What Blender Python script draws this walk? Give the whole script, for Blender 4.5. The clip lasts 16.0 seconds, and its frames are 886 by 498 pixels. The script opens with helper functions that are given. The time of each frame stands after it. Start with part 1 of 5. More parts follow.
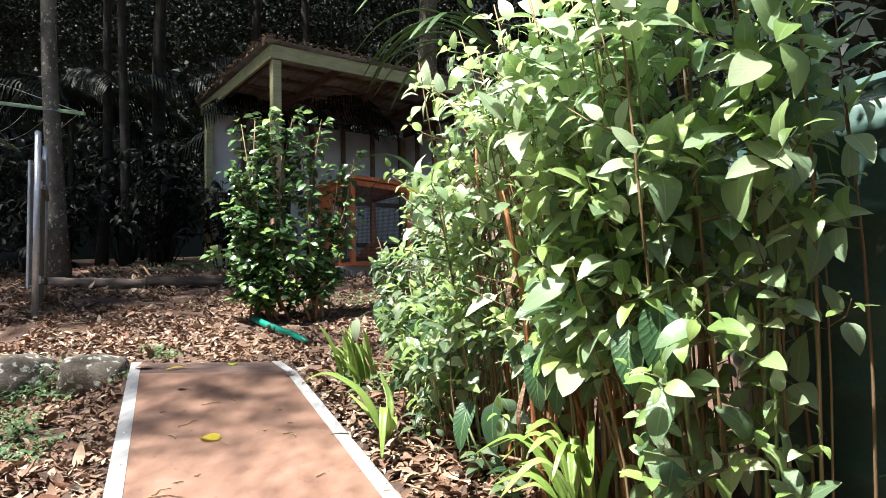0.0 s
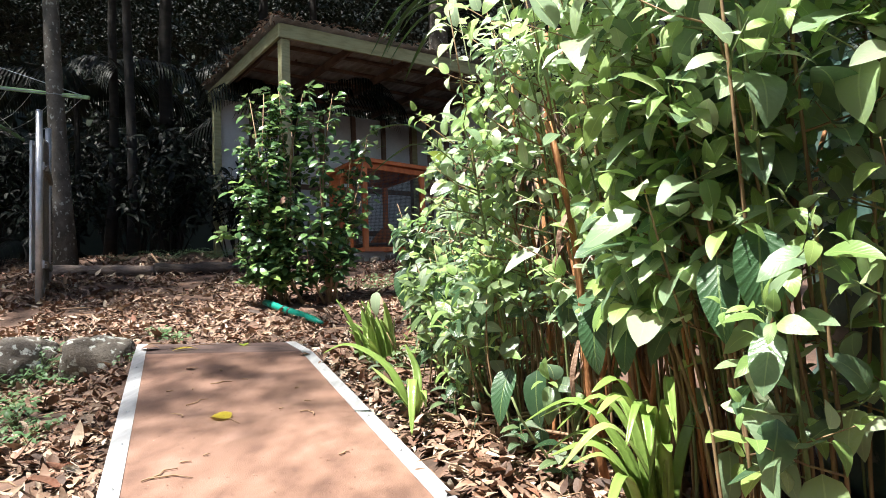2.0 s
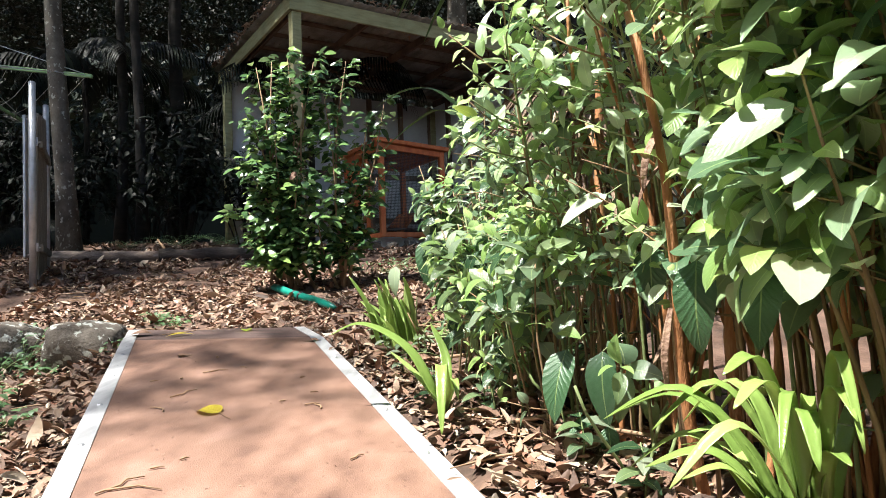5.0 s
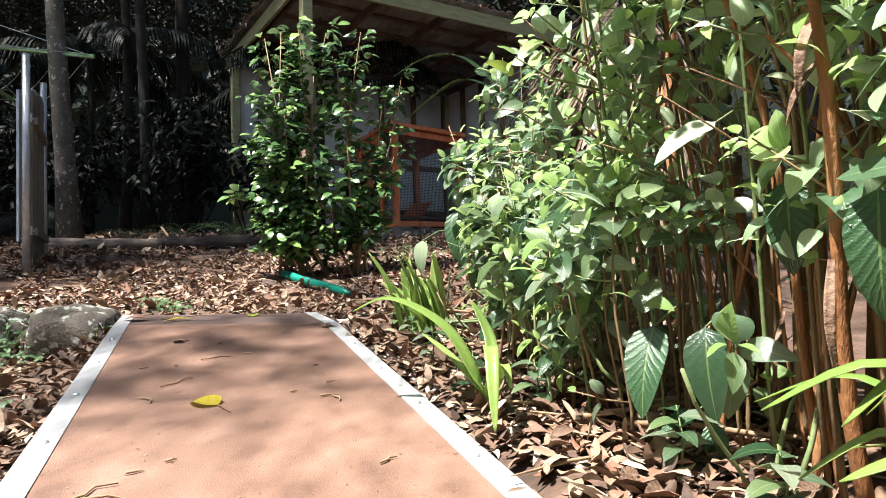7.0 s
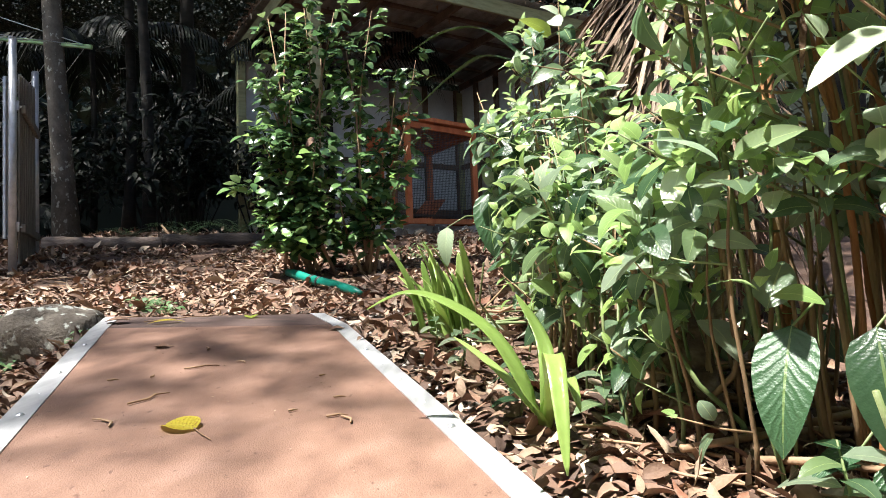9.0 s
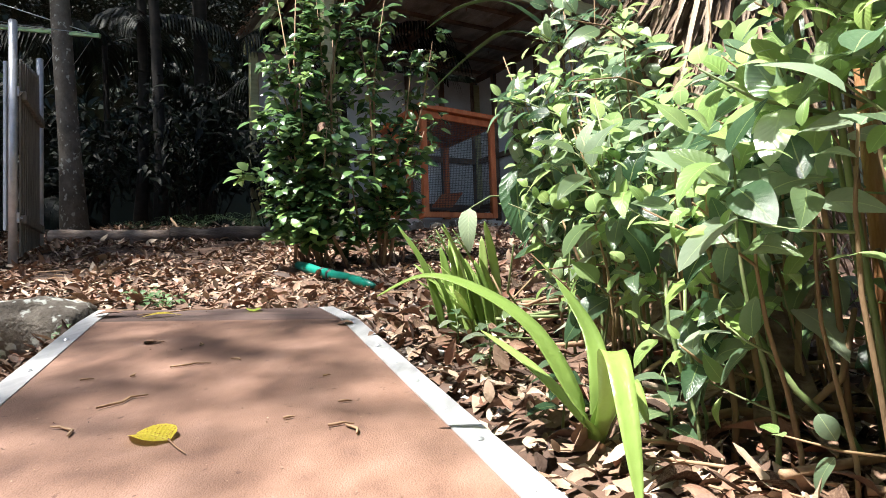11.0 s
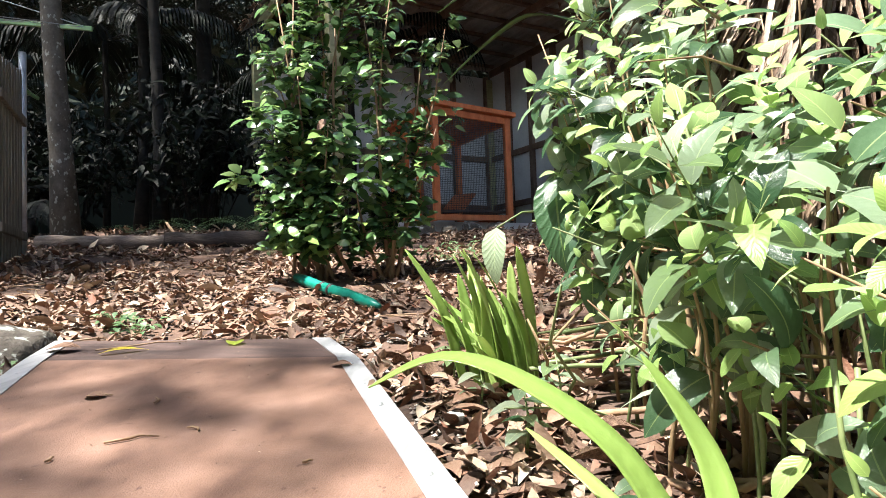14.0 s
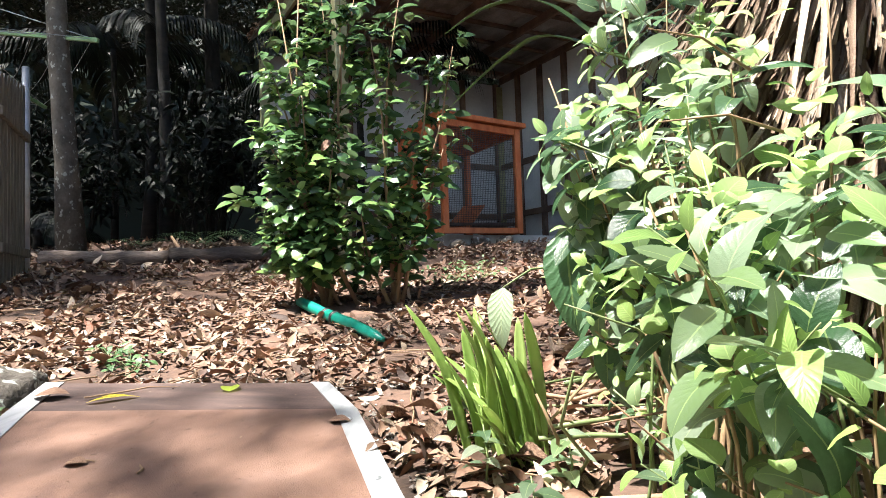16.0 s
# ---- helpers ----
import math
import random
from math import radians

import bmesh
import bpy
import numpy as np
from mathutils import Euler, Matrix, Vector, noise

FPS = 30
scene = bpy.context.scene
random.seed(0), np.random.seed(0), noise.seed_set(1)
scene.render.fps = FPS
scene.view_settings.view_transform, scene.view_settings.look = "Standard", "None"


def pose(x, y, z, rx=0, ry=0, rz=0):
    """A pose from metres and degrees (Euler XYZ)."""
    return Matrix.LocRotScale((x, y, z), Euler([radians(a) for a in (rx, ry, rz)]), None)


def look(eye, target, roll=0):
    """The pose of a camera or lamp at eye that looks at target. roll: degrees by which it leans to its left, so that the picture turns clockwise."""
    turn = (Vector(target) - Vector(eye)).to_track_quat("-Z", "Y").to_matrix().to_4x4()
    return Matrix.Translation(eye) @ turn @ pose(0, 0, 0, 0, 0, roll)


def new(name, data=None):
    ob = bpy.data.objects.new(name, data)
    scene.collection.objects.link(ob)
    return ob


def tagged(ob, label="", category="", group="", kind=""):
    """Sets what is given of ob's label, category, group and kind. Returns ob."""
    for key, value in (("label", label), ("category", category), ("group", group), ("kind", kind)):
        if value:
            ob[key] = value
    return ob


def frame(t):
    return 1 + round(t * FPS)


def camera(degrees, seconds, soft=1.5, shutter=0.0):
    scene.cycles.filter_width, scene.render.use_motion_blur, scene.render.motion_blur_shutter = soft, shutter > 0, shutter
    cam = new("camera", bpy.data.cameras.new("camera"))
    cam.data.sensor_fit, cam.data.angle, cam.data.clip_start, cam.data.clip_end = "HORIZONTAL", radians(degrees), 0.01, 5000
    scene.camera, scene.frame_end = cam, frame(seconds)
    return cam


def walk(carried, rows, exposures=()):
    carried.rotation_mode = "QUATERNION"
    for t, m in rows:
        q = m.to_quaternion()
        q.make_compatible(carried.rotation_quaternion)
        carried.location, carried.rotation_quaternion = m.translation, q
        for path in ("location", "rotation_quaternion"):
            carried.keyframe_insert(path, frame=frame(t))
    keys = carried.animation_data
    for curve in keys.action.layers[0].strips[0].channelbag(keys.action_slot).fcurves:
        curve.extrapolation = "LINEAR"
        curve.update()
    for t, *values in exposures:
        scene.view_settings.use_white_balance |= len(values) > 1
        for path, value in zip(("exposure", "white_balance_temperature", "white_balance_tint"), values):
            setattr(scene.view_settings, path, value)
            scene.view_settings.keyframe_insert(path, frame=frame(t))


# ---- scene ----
cam = camera(68.6, 16.0, soft=0.9)
EXPO = 1.45
PATH = [
    (0, (0.117, 0.093, 1.163), (0.071, 2.089, 1.287), -1.2),
    (0.5, (0.084, 0.168, 1.116), (0.033, 2.164, 1.228), -1.5),
    (1, (0.045, 0.242, 1.063), (-0.014, 2.238, 1.173), -1.7),
    (1.5, (0.016, 0.318, 1.028), (-0.051, 2.314, 1.131), -1.7),
    (2, (0.002, 0.416, 1.002), (-0.072, 2.411, 1.115), -1.9),
    (2.5, (0.006, 0.508, 0.974), (-0.078, 2.503, 1.084), -1.8),
    (3, (-0.01, 0.594, 0.958), (-0.102, 2.589, 1.064), -2.0),
    (3.5, (-0.026, 0.665, 0.932), (-0.125, 2.661, 1.027), -2.0),
    (4, (-0.038, 0.776, 0.908), (-0.147, 2.77, 1.006), -2.0),
    (4.2, (-0.034, 0.823, 0.903), (-0.151, 2.817, 1.007), -1.9),
    (6.3, (-0.214, 1.222, 0.821), (-0.35, 3.216, 0.91), -2.3),
    (6.5, (-0.217, 1.275, 0.796), (-0.364, 3.267, 0.894), -1.9),
    (7, (-0.238, 1.405, 0.79), (-0.39, 3.396, 0.888), -1.9),
    (7.5, (-0.257, 1.527, 0.773), (-0.418, 3.518, 0.87), -2.0),
    (8, (-0.282, 1.645, 0.763), (-0.449, 3.636, 0.861), -2.0),
    (8.5, (-0.322, 1.772, 0.753), (-0.496, 3.762, 0.86), -2.1),
    (9, (-0.35, 1.862, 0.756), (-0.531, 3.85, 0.865), -2.1),
    (9.2, (-0.357, 1.88, 0.753), (-0.543, 3.868, 0.854), -2.0),
    (11.3, (-0.423, 2.199, 0.721), (-0.653, 4.183, 0.83), -2.0),
    (11.5, (-0.441, 2.225, 0.723), (-0.663, 4.209, 0.834), -1.9),
    (12, (-0.464, 2.286, 0.699), (-0.696, 4.27, 0.801), -2.0),
    (12.5, (-0.471, 2.373, 0.687), (-0.71, 4.356, 0.789), -2.0),
    (13, (-0.448, 2.48, 0.706), (-0.695, 4.461, 0.815), -2.0),
    (13.5, (-0.442, 2.56, 0.78), (-0.695, 4.541, 0.885), -1.9),
    (14, (-0.476, 2.629, 0.841), (-0.737, 4.609, 0.939), -2.0),
    (14.5, (-0.494, 2.701, 0.903), (-0.759, 4.681, 1.009), -2.0),
    (15, (-0.481, 2.742, 0.955), (-0.756, 4.72, 1.057), -1.9),
    (15.5, (-0.467, 2.748, 0.986), (-0.748, 4.726, 1.09), -1.8),
    (16, (-0.468, 2.745, 0.999), (-0.759, 4.721, 1.1), -1.8),
]
walk(cam, [(t, look(eye, target, roll)) for t, eye, target, roll in PATH],
     [(0, EXPO + 0.25), (4, EXPO + 0.25), (9.2, EXPO + 0.22), (12.5, EXPO + 0.42), (14.5, EXPO + 0.62), (16, EXPO + 0.72)])

# ---- sky and sun ----
SUN = Vector((-0.35, -0.21, 0.91)).normalized()
world = bpy.data.worlds.new("world")
scene.world = world
world.use_nodes = True
wn = world.node_tree
sky = wn.nodes.new("ShaderNodeTexSky")
sky.sky_type = "NISHITA"
sky.sun_disc = False
sky.sun_elevation = math.asin(SUN.z)
sky.sun_rotation = math.atan2(SUN.x, SUN.y)
wn.links.new(sky.outputs[0], wn.nodes["Background"].inputs[0])
wn.nodes["Background"].inputs[1].default_value = 0.135
lamp = bpy.data.lights.new("sun", "SUN")
lamp.energy, lamp.angle, lamp.color = 5.0, radians(1.0), (1.0, 0.96, 0.90)
new("sun", lamp).matrix_world = look(SUN * 30, (0, 0, 0))

# ---- materials ----
MATS = {}


def mat(name, colors, rough=0.7, scale=6.0, bump=0.2, metal=0.0, fine=60.0, by="", translucent=0.0, veins=0.0, spec=0.5, stretch=(1, 1, 1), coord="Object", mottle=0.5, flecks=None):
    """A surface: a ramp of colours driven by noise at two scales (or by a random number per piece), with grain in the relief."""
    m = bpy.data.materials.new(name)
    m.use_nodes = True
    nt = m.node_tree
    n, l = nt.nodes, nt.links
    bsdf = n["Principled BSDF"]
    tc = n.new("ShaderNodeTexCoord")
    mp = n.new("ShaderNodeMapping")
    mp.inputs["Scale"].default_value = stretch
    l.new(tc.outputs[coord], mp.inputs[0])
    big = n.new("ShaderNodeTexNoise")
    big.inputs["Scale"].default_value, big.inputs["Detail"].default_value = scale, 6
    small = n.new("ShaderNodeTexNoise")
    small.inputs["Scale"].default_value, small.inputs["Detail"].default_value = fine, 4
    for t in (big, small):
        l.new(mp.outputs[0], t.inputs["Vector"])
    mix = n.new("ShaderNodeMath")
    mix.operation = "MULTIPLY_ADD"
    mix.inputs[1].default_value = 0.35
    l.new(small.outputs[0], mix.inputs[0])
    l.new(big.outputs[0], mix.inputs[2])
    sub = n.new("ShaderNodeMath")
    sub.operation = "SUBTRACT"
    sub.inputs[1].default_value = 0.175
    l.new(mix.outputs[0], sub.inputs[0])
    drive = sub.outputs[0]
    if by:
        if by == "object":
            src = n.new("ShaderNodeObjectInfo").outputs["Random"]
        else:
            src = n.new("ShaderNodeNewGeometry").outputs["Random Per Island"]
        a = n.new("ShaderNodeMath")
        a.operation = "MULTIPLY_ADD"
        a.inputs[1].default_value = 0.35 * mottle
        l.new(drive, a.inputs[0])
        b = n.new("ShaderNodeMath")
        b.operation = "SUBTRACT"
        b.inputs[1].default_value = 0.175 * mottle
        l.new(src, a.inputs[2])
        l.new(a.outputs[0], b.inputs[0])
        drive = b.outputs[0]
    ramp = n.new("ShaderNodeValToRGB")
    els = ramp.color_ramp.elements
    lo, hi = (0.0, 1.0) if by else (0.3, 0.7)
    while len(els) < len(colors):
        els.new(0.5)
    for i, c in enumerate(colors):
        els[i].position = lo + (hi - lo) * i / max(1, len(colors) - 1)
        els[i].color = (*c, 1)
    l.new(drive, ramp.inputs[0])
    col = ramp.outputs[0]
    height = small.outputs[0]
    if flecks:
        fl = n.new("ShaderNodeTexNoise")
        fl.inputs["Scale"].default_value, fl.inputs["Detail"].default_value = flecks[1], 5
        l.new(mp.outputs[0], fl.inputs["Vector"])
        th = n.new("ShaderNodeMapRange")
        th.inputs["From Min"].default_value, th.inputs["From Max"].default_value = flecks[2], flecks[2] + 0.05
        l.new(fl.outputs[0], th.inputs["Value"])
        mc = n.new("ShaderNodeMixRGB")
        mc.inputs[2].default_value = (*flecks[0], 1)
        l.new(th.outputs[0], mc.inputs[0])
        l.new(col, mc.inputs[1])
        col = mc.outputs[0]
    if veins:
        uv = n.new("ShaderNodeUVMap")
        sep = n.new("ShaderNodeSeparateXYZ")
        l.new(uv.outputs[0], sep.inputs[0])

        def op(kind, p, q=None):
            o = n.new("ShaderNodeMath")
            o.operation = kind
            for k, v in enumerate((p, q)):
                if v is None:
                    continue
                if isinstance(v, (int, float)):
                    o.inputs[k].default_value = v
                else:
                    l.new(v, o.inputs[k])
            return o.outputs[0]
        side = op("ABSOLUTE", op("SUBTRACT", sep.outputs[0], 0.5))
        wave = op("SINE", op("ADD", op("MULTIPLY", op("SUBTRACT", sep.outputs[1], op("SUBTRACT", op("MULTIPLY", side, 0.75), op("MULTIPLY", op("MULTIPLY", side, side), 0.5))), 62.0), op("MULTIPLY", big.outputs[0], 3.0)))
        ridge = op("POWER", op("MULTIPLY", op("ADD", wave, 1.0), 0.5), 2.0)
        rib = op("LESS_THAN", side, 0.022)
        height = op("ADD", op("MULTIPLY", ridge, veins), op("MULTIPLY", small.outputs[0], 0.3))
        mc = n.new("ShaderNodeMixRGB")
        mc.blend_type = "SCREEN"
        mc.inputs[2].default_value = (0.22, 0.28, 0.08, 1)
        l.new(op("MULTIPLY", rib, 0.5), mc.inputs[0])
        l.new(col, mc.inputs[1])
        col = mc.outputs[0]
    l.new(col, bsdf.inputs["Base Color"])
    bsdf.inputs["Roughness"].default_value = rough
    bsdf.inputs["Metallic"].default_value = metal
    bsdf.inputs["Specular IOR Level"].default_value = spec
    bp = n.new("ShaderNodeBump")
    bp.inputs["Strength"].default_value, bp.inputs["Distance"].default_value = bump, 0.01
    l.new(height, bp.inputs["Height"])
    l.new(bp.outputs[0], bsdf.inputs["Normal"])
    if translucent:
        tr = n.new("ShaderNodeBsdfTranslucent")
        hs = n.new("ShaderNodeHueSaturation")
        hs.inputs["Hue"].default_value, hs.inputs["Saturation"].default_value, hs.inputs["Value"].default_value = 0.488, 0.82, 2.0
        l.new(col, hs.inputs["Color"])
        l.new(hs.outputs[0], tr.inputs[0])
        ms = n.new("ShaderNodeMixShader")
        ms.inputs[0].default_value = translucent
        l.new(bsdf.outputs[0], ms.inputs[1])
        l.new(tr.outputs[0], ms.inputs[2])
        l.new(ms.outputs[0], n["Material Output"].inputs[0])
    MATS[name] = m
    return m


mat("soil", [(0.05, 0.032, 0.022), (0.11, 0.065, 0.045), (0.17, 0.10, 0.07)], 0.95, 3, 0.6, fine=45)
mat("litter", [(0.0528, 0.0308, 0.022), (0.1232, 0.0704, 0.04576), (0.2112, 0.1276, 0.0836), (0.2904, 0.2024, 0.1364), (0.1936, 0.0792, 0.044), (0.3696, 0.2816, 0.198), (0.4576, 0.3784, 0.2904)], 0.7, 9, 0.4, by="island", fine=80)
mat("ramp_ply", [(0.1134, 0.06048, 0.04212), (0.1782, 0.09936, 0.06912), (0.216, 0.1253, 0.08856), (0.27, 0.162, 0.121)], 0.6, 5.5, 0.3, fine=190, stretch=(1.5, 0.9, 1), flecks=((0.11, 0.055, 0.038), 30, 0.67))
# Dark weathered board, lowered further in colour for the shade on it.
mat("flap_ply_shaded", [(0.045, 0.028, 0.024), (0.075, 0.046, 0.039), (0.115, 0.072, 0.06)], 0.75, 4, 0.15, fine=120, stretch=(1, 4, 1))
mat("aluminium", [(0.42, 0.43, 0.44), (0.52, 0.53, 0.54), (0.60, 0.61, 0.62)], 0.42, 5, 0.08, metal=0.35, fine=140, stretch=(6, 1, 1))
mat("galvanised", [(0.36, 0.38, 0.40), (0.46, 0.48, 0.50), (0.55, 0.57, 0.59)], 0.4, 12, 0.06, metal=0.4, fine=90)
mat("rock", [(0.05, 0.042, 0.034), (0.105, 0.09, 0.072), (0.17, 0.15, 0.125)], 0.92, 6, 1.0, fine=55, flecks=((0.42, 0.44, 0.40), 15, 0.56))
mat("log_bark", [(0.10, 0.075, 0.06), (0.20, 0.15, 0.12), (0.32, 0.25, 0.2)], 0.95, 5, 0.9, fine=30, stretch=(1, 1, 4))
mat("log_bark_dark", [(0.03, 0.024, 0.02), (0.07, 0.055, 0.045), (0.12, 0.095, 0.08)], 0.95, 5, 0.9, fine=30, stretch=(1, 1, 4))
mat("bark", [(0.0574, 0.0478, 0.0382), (0.0956, 0.0816, 0.0638), (0.14, 0.121, 0.0988)], 0.9, 5, 0.6, fine=35, stretch=(1.3, 1.3, 1), flecks=((0.30, 0.30, 0.26), 16, 0.6))
# Bark with forest shade put into its colour, close to black.
mat("shaded_bark", [(0.00756, 0.0063, 0.00504), (0.0139, 0.0113, 0.00882), (0.0231, 0.0189, 0.0147)], 0.95, 4, 0.7, fine=30, stretch=(1, 1, 3))
mat("green_paint", [(0.23, 0.22, 0.105), (0.30, 0.29, 0.15), (0.35, 0.34, 0.19)], 0.6, 5, 0.15, fine=50, stretch=(1, 1, 5))
mat("arm_paint", [(0.16, 0.30, 0.12), (0.23, 0.38, 0.17), (0.3, 0.44, 0.22)], 0.5, 8, 0.1, fine=80)
mat("white_sheet", [(0.44, 0.448, 0.464), (0.544, 0.552, 0.56), (0.608, 0.616, 0.624)], 0.7, 2, 0.08, fine=30)
mat("grey_timber", [(0.09, 0.085, 0.07), (0.16, 0.15, 0.125), (0.25, 0.235, 0.2)], 0.9, 4, 0.5, fine=40, stretch=(8, 8, 1))
mat("brown_timber", [(0.07, 0.045, 0.03), (0.13, 0.08, 0.055), (0.19, 0.125, 0.085)], 0.85, 4, 0.4, fine=40)
mat("orange_timber", [(0.42, 0.10, 0.025), (0.52, 0.14, 0.04), (0.6, 0.185, 0.06)], 0.55, 5, 0.25, fine=40, stretch=(3, 3, 1))
mat("roof_iron", [(0.16, 0.14, 0.12), (0.27, 0.25, 0.22), (0.37, 0.35, 0.32)], 0.7, 3, 0.2, metal=0.3, fine=40)
mat("tank_green", [(0.036, 0.075, 0.066), (0.054, 0.108, 0.093), (0.09, 0.144, 0.126)], 0.5, 3, 0.1, fine=60, flecks=((0.2, 0.24, 0.2), 14, 0.66))
mat("pipe_teal", [(0, 0.1368, 0.0936), (0, 0.1872, 0.1332), (0.0144, 0.2376, 0.1728)], 0.4, 10, 0.05, fine=80)
mat("black_plastic", [(0.012, 0.012, 0.012), (0.03, 0.03, 0.03)], 0.5, 20, 0.1)
mat("wire_mesh", [(0.06, 0.06, 0.06), (0.13, 0.13, 0.125)], 0.6, 12, 0.05, metal=0.4)
mat("hutch_dark", [(0.10, 0.075, 0.065), (0.16, 0.12, 0.10)], 0.8, 5, 0.3)
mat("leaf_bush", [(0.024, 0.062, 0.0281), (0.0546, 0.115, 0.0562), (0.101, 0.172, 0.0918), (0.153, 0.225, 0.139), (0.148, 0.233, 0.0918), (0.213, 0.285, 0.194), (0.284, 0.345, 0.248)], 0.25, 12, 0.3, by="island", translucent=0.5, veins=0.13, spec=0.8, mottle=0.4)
# Lighter copy of leaf_bush; stronger sun on these shrubs is put into the colour.
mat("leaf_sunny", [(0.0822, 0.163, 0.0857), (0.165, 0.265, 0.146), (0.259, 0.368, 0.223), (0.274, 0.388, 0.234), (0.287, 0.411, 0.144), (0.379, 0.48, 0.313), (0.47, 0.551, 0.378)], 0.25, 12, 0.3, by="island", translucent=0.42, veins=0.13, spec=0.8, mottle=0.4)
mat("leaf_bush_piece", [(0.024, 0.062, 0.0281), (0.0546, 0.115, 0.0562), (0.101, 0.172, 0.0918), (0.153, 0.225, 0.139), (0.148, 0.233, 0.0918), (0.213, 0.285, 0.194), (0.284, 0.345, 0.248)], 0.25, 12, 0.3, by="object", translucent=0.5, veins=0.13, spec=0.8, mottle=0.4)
# Single leaves of the same lightened copy, sun brightness included.
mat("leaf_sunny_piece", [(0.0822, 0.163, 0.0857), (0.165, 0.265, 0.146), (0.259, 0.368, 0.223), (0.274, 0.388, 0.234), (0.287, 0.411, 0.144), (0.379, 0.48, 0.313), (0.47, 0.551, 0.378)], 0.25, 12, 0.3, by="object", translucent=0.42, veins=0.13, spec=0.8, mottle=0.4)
# Pale leaf colour; on two of the single leaves it stands for sun glare.
mat("leaf_pale_and_glare", [(0.27, 0.36, 0.22), (0.38, 0.46, 0.31)], 0.55, 12, 0.35, by="object", translucent=0.25, veins=0.25)
mat("leaf_lime", [(0.26, 0.36, 0.04), (0.36, 0.46, 0.06)], 0.45, 12, 0.35, by="object", translucent=0.45, veins=0.25)
mat("leaf_young", [(0.16, 0.27, 0.08), (0.21, 0.34, 0.10), (0.29, 0.41, 0.12)], 0.4, 12, 0.3, by="island", translucent=0.42, veins=0.15, mottle=0.4)
mat("leaf_ribbed", [(0.035, 0.09, 0.04), (0.05, 0.12, 0.05)], 0.38, 12, 0.5, by="object", translucent=0.2, veins=0.22, spec=0.6)
mat("leaf_camellia", [(0.0364, 0.0812, 0.0308), (0.063, 0.133, 0.0476), (0.112, 0.21, 0.07), (0.252, 0.392, 0.105)], 0.22, 14, 0.12, by="island", translucent=0.14, spec=0.7, mottle=0.3)
mat("leaf_strap", [(0.19, 0.30, 0.07), (0.26, 0.375, 0.10), (0.34, 0.44, 0.15)], 0.28, 8, 0.25, by="object", translucent=0.3, stretch=(1, 1, 1), fine=55, mottle=0.8)
mat("leaf_cord", [(0.05, 0.115, 0.035), (0.075, 0.155, 0.045), (0.10, 0.19, 0.055)], 0.4, 8, 0.15, by="object", translucent=0.25)
# Forest and crown leaves: the forest's shade is in the colour, far below foliage.
mat("leaf_forest_shaded", [(0.00173, 0.00346, 0.00216), (0.00302, 0.00562, 0.00302), (0.00432, 0.00864, 0.00389), (0.0112, 0.019, 0.0095)], 0.55, 12, 0.2, by="island", spec=0.2, translucent=0.06, mottle=0.3)
mat("leaf_canopy_shaded", [(0.0042, 0.00875, 0.0042), (0.0084, 0.0158, 0.007)], 0.6, 12, 0.2, by="island", spec=0.2, translucent=0.04, mottle=0.3)
mat("leaf_fern", [(0.06, 0.14, 0.05), (0.10, 0.19, 0.07)], 0.5, 12, 0.2, by="island", translucent=0.25, mottle=0.3)
mat("leaf_yellow", [(0.42, 0.36, 0.03), (0.52, 0.44, 0.05)], 0.4, 14, 0.4, translucent=0.25, flecks=((0.28, 0.13, 0.03), 22, 0.58), veins=0.5)
mat("stem_green", [(0.10, 0.15, 0.05), (0.16, 0.21, 0.08), (0.22, 0.25, 0.12)], 0.55, 10, 0.2)
mat("stem_brown", [(0.15, 0.095, 0.05), (0.25, 0.165, 0.085), (0.35, 0.25, 0.14)], 0.75, 7, 0.5, stretch=(1, 1, 0.3))
mat("stem_orange", [(0.24, 0.10, 0.035), (0.37, 0.16, 0.06), (0.46, 0.24, 0.11)], 0.7, 5, 0.6, stretch=(3, 3, 0.6))
mat("twig", [(0.20, 0.12, 0.07), (0.30, 0.19, 0.11), (0.40, 0.28, 0.18)], 0.8, 8, 0.4)
mat("dry_frond", [(0.108, 0.0648, 0.0396), (0.187, 0.119, 0.072), (0.266, 0.187, 0.126), (0.346, 0.274, 0.202)], 0.7, 9, 0.5, by="island", fine=60, mottle=1.2, stretch=(3, 3, 1))
mat("dead_sheath", [(0.07, 0.035, 0.02), (0.13, 0.07, 0.042), (0.2, 0.12, 0.075), (0.27, 0.18, 0.12)], 0.75, 14, 0.8, fine=70)
mat("pale_stone", [(0.5, 0.47, 0.43), (0.62, 0.6, 0.56)], 0.8, 9, 0.4)
mat("grit", [(0.16, 0.13, 0.11), (0.3, 0.27, 0.23), (0.45, 0.42, 0.38), (0.56, 0.53, 0.48)], 0.85, 20, 0.3, by="island")
# Sheet for the distant forest; its near-black colour holds the shade.
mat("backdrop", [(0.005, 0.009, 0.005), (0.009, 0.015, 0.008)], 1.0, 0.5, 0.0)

# ---- geometry helpers ----


def link(name, me, material, parent=None, label="", m=None):
    ob = new(name, me)
    if not me.materials:
        me.materials.append(MATS[material])
    if m is not None:
        ob.matrix_world = m
    if parent is not None:
        ob.parent = parent
        ob.matrix_parent_inverse = parent.matrix_world.inverted()
    if label:
        ob["label"] = label
    return ob


def part(name, bm, material, parent=None, label="", smooth=False):
    me = bpy.data.meshes.new(name)
    bm.to_mesh(me)
    bm.free()
    if smooth:
        me.polygons.foreach_set("use_smooth", [True] * len(me.polygons))
    return link(name, me, material, parent, label)


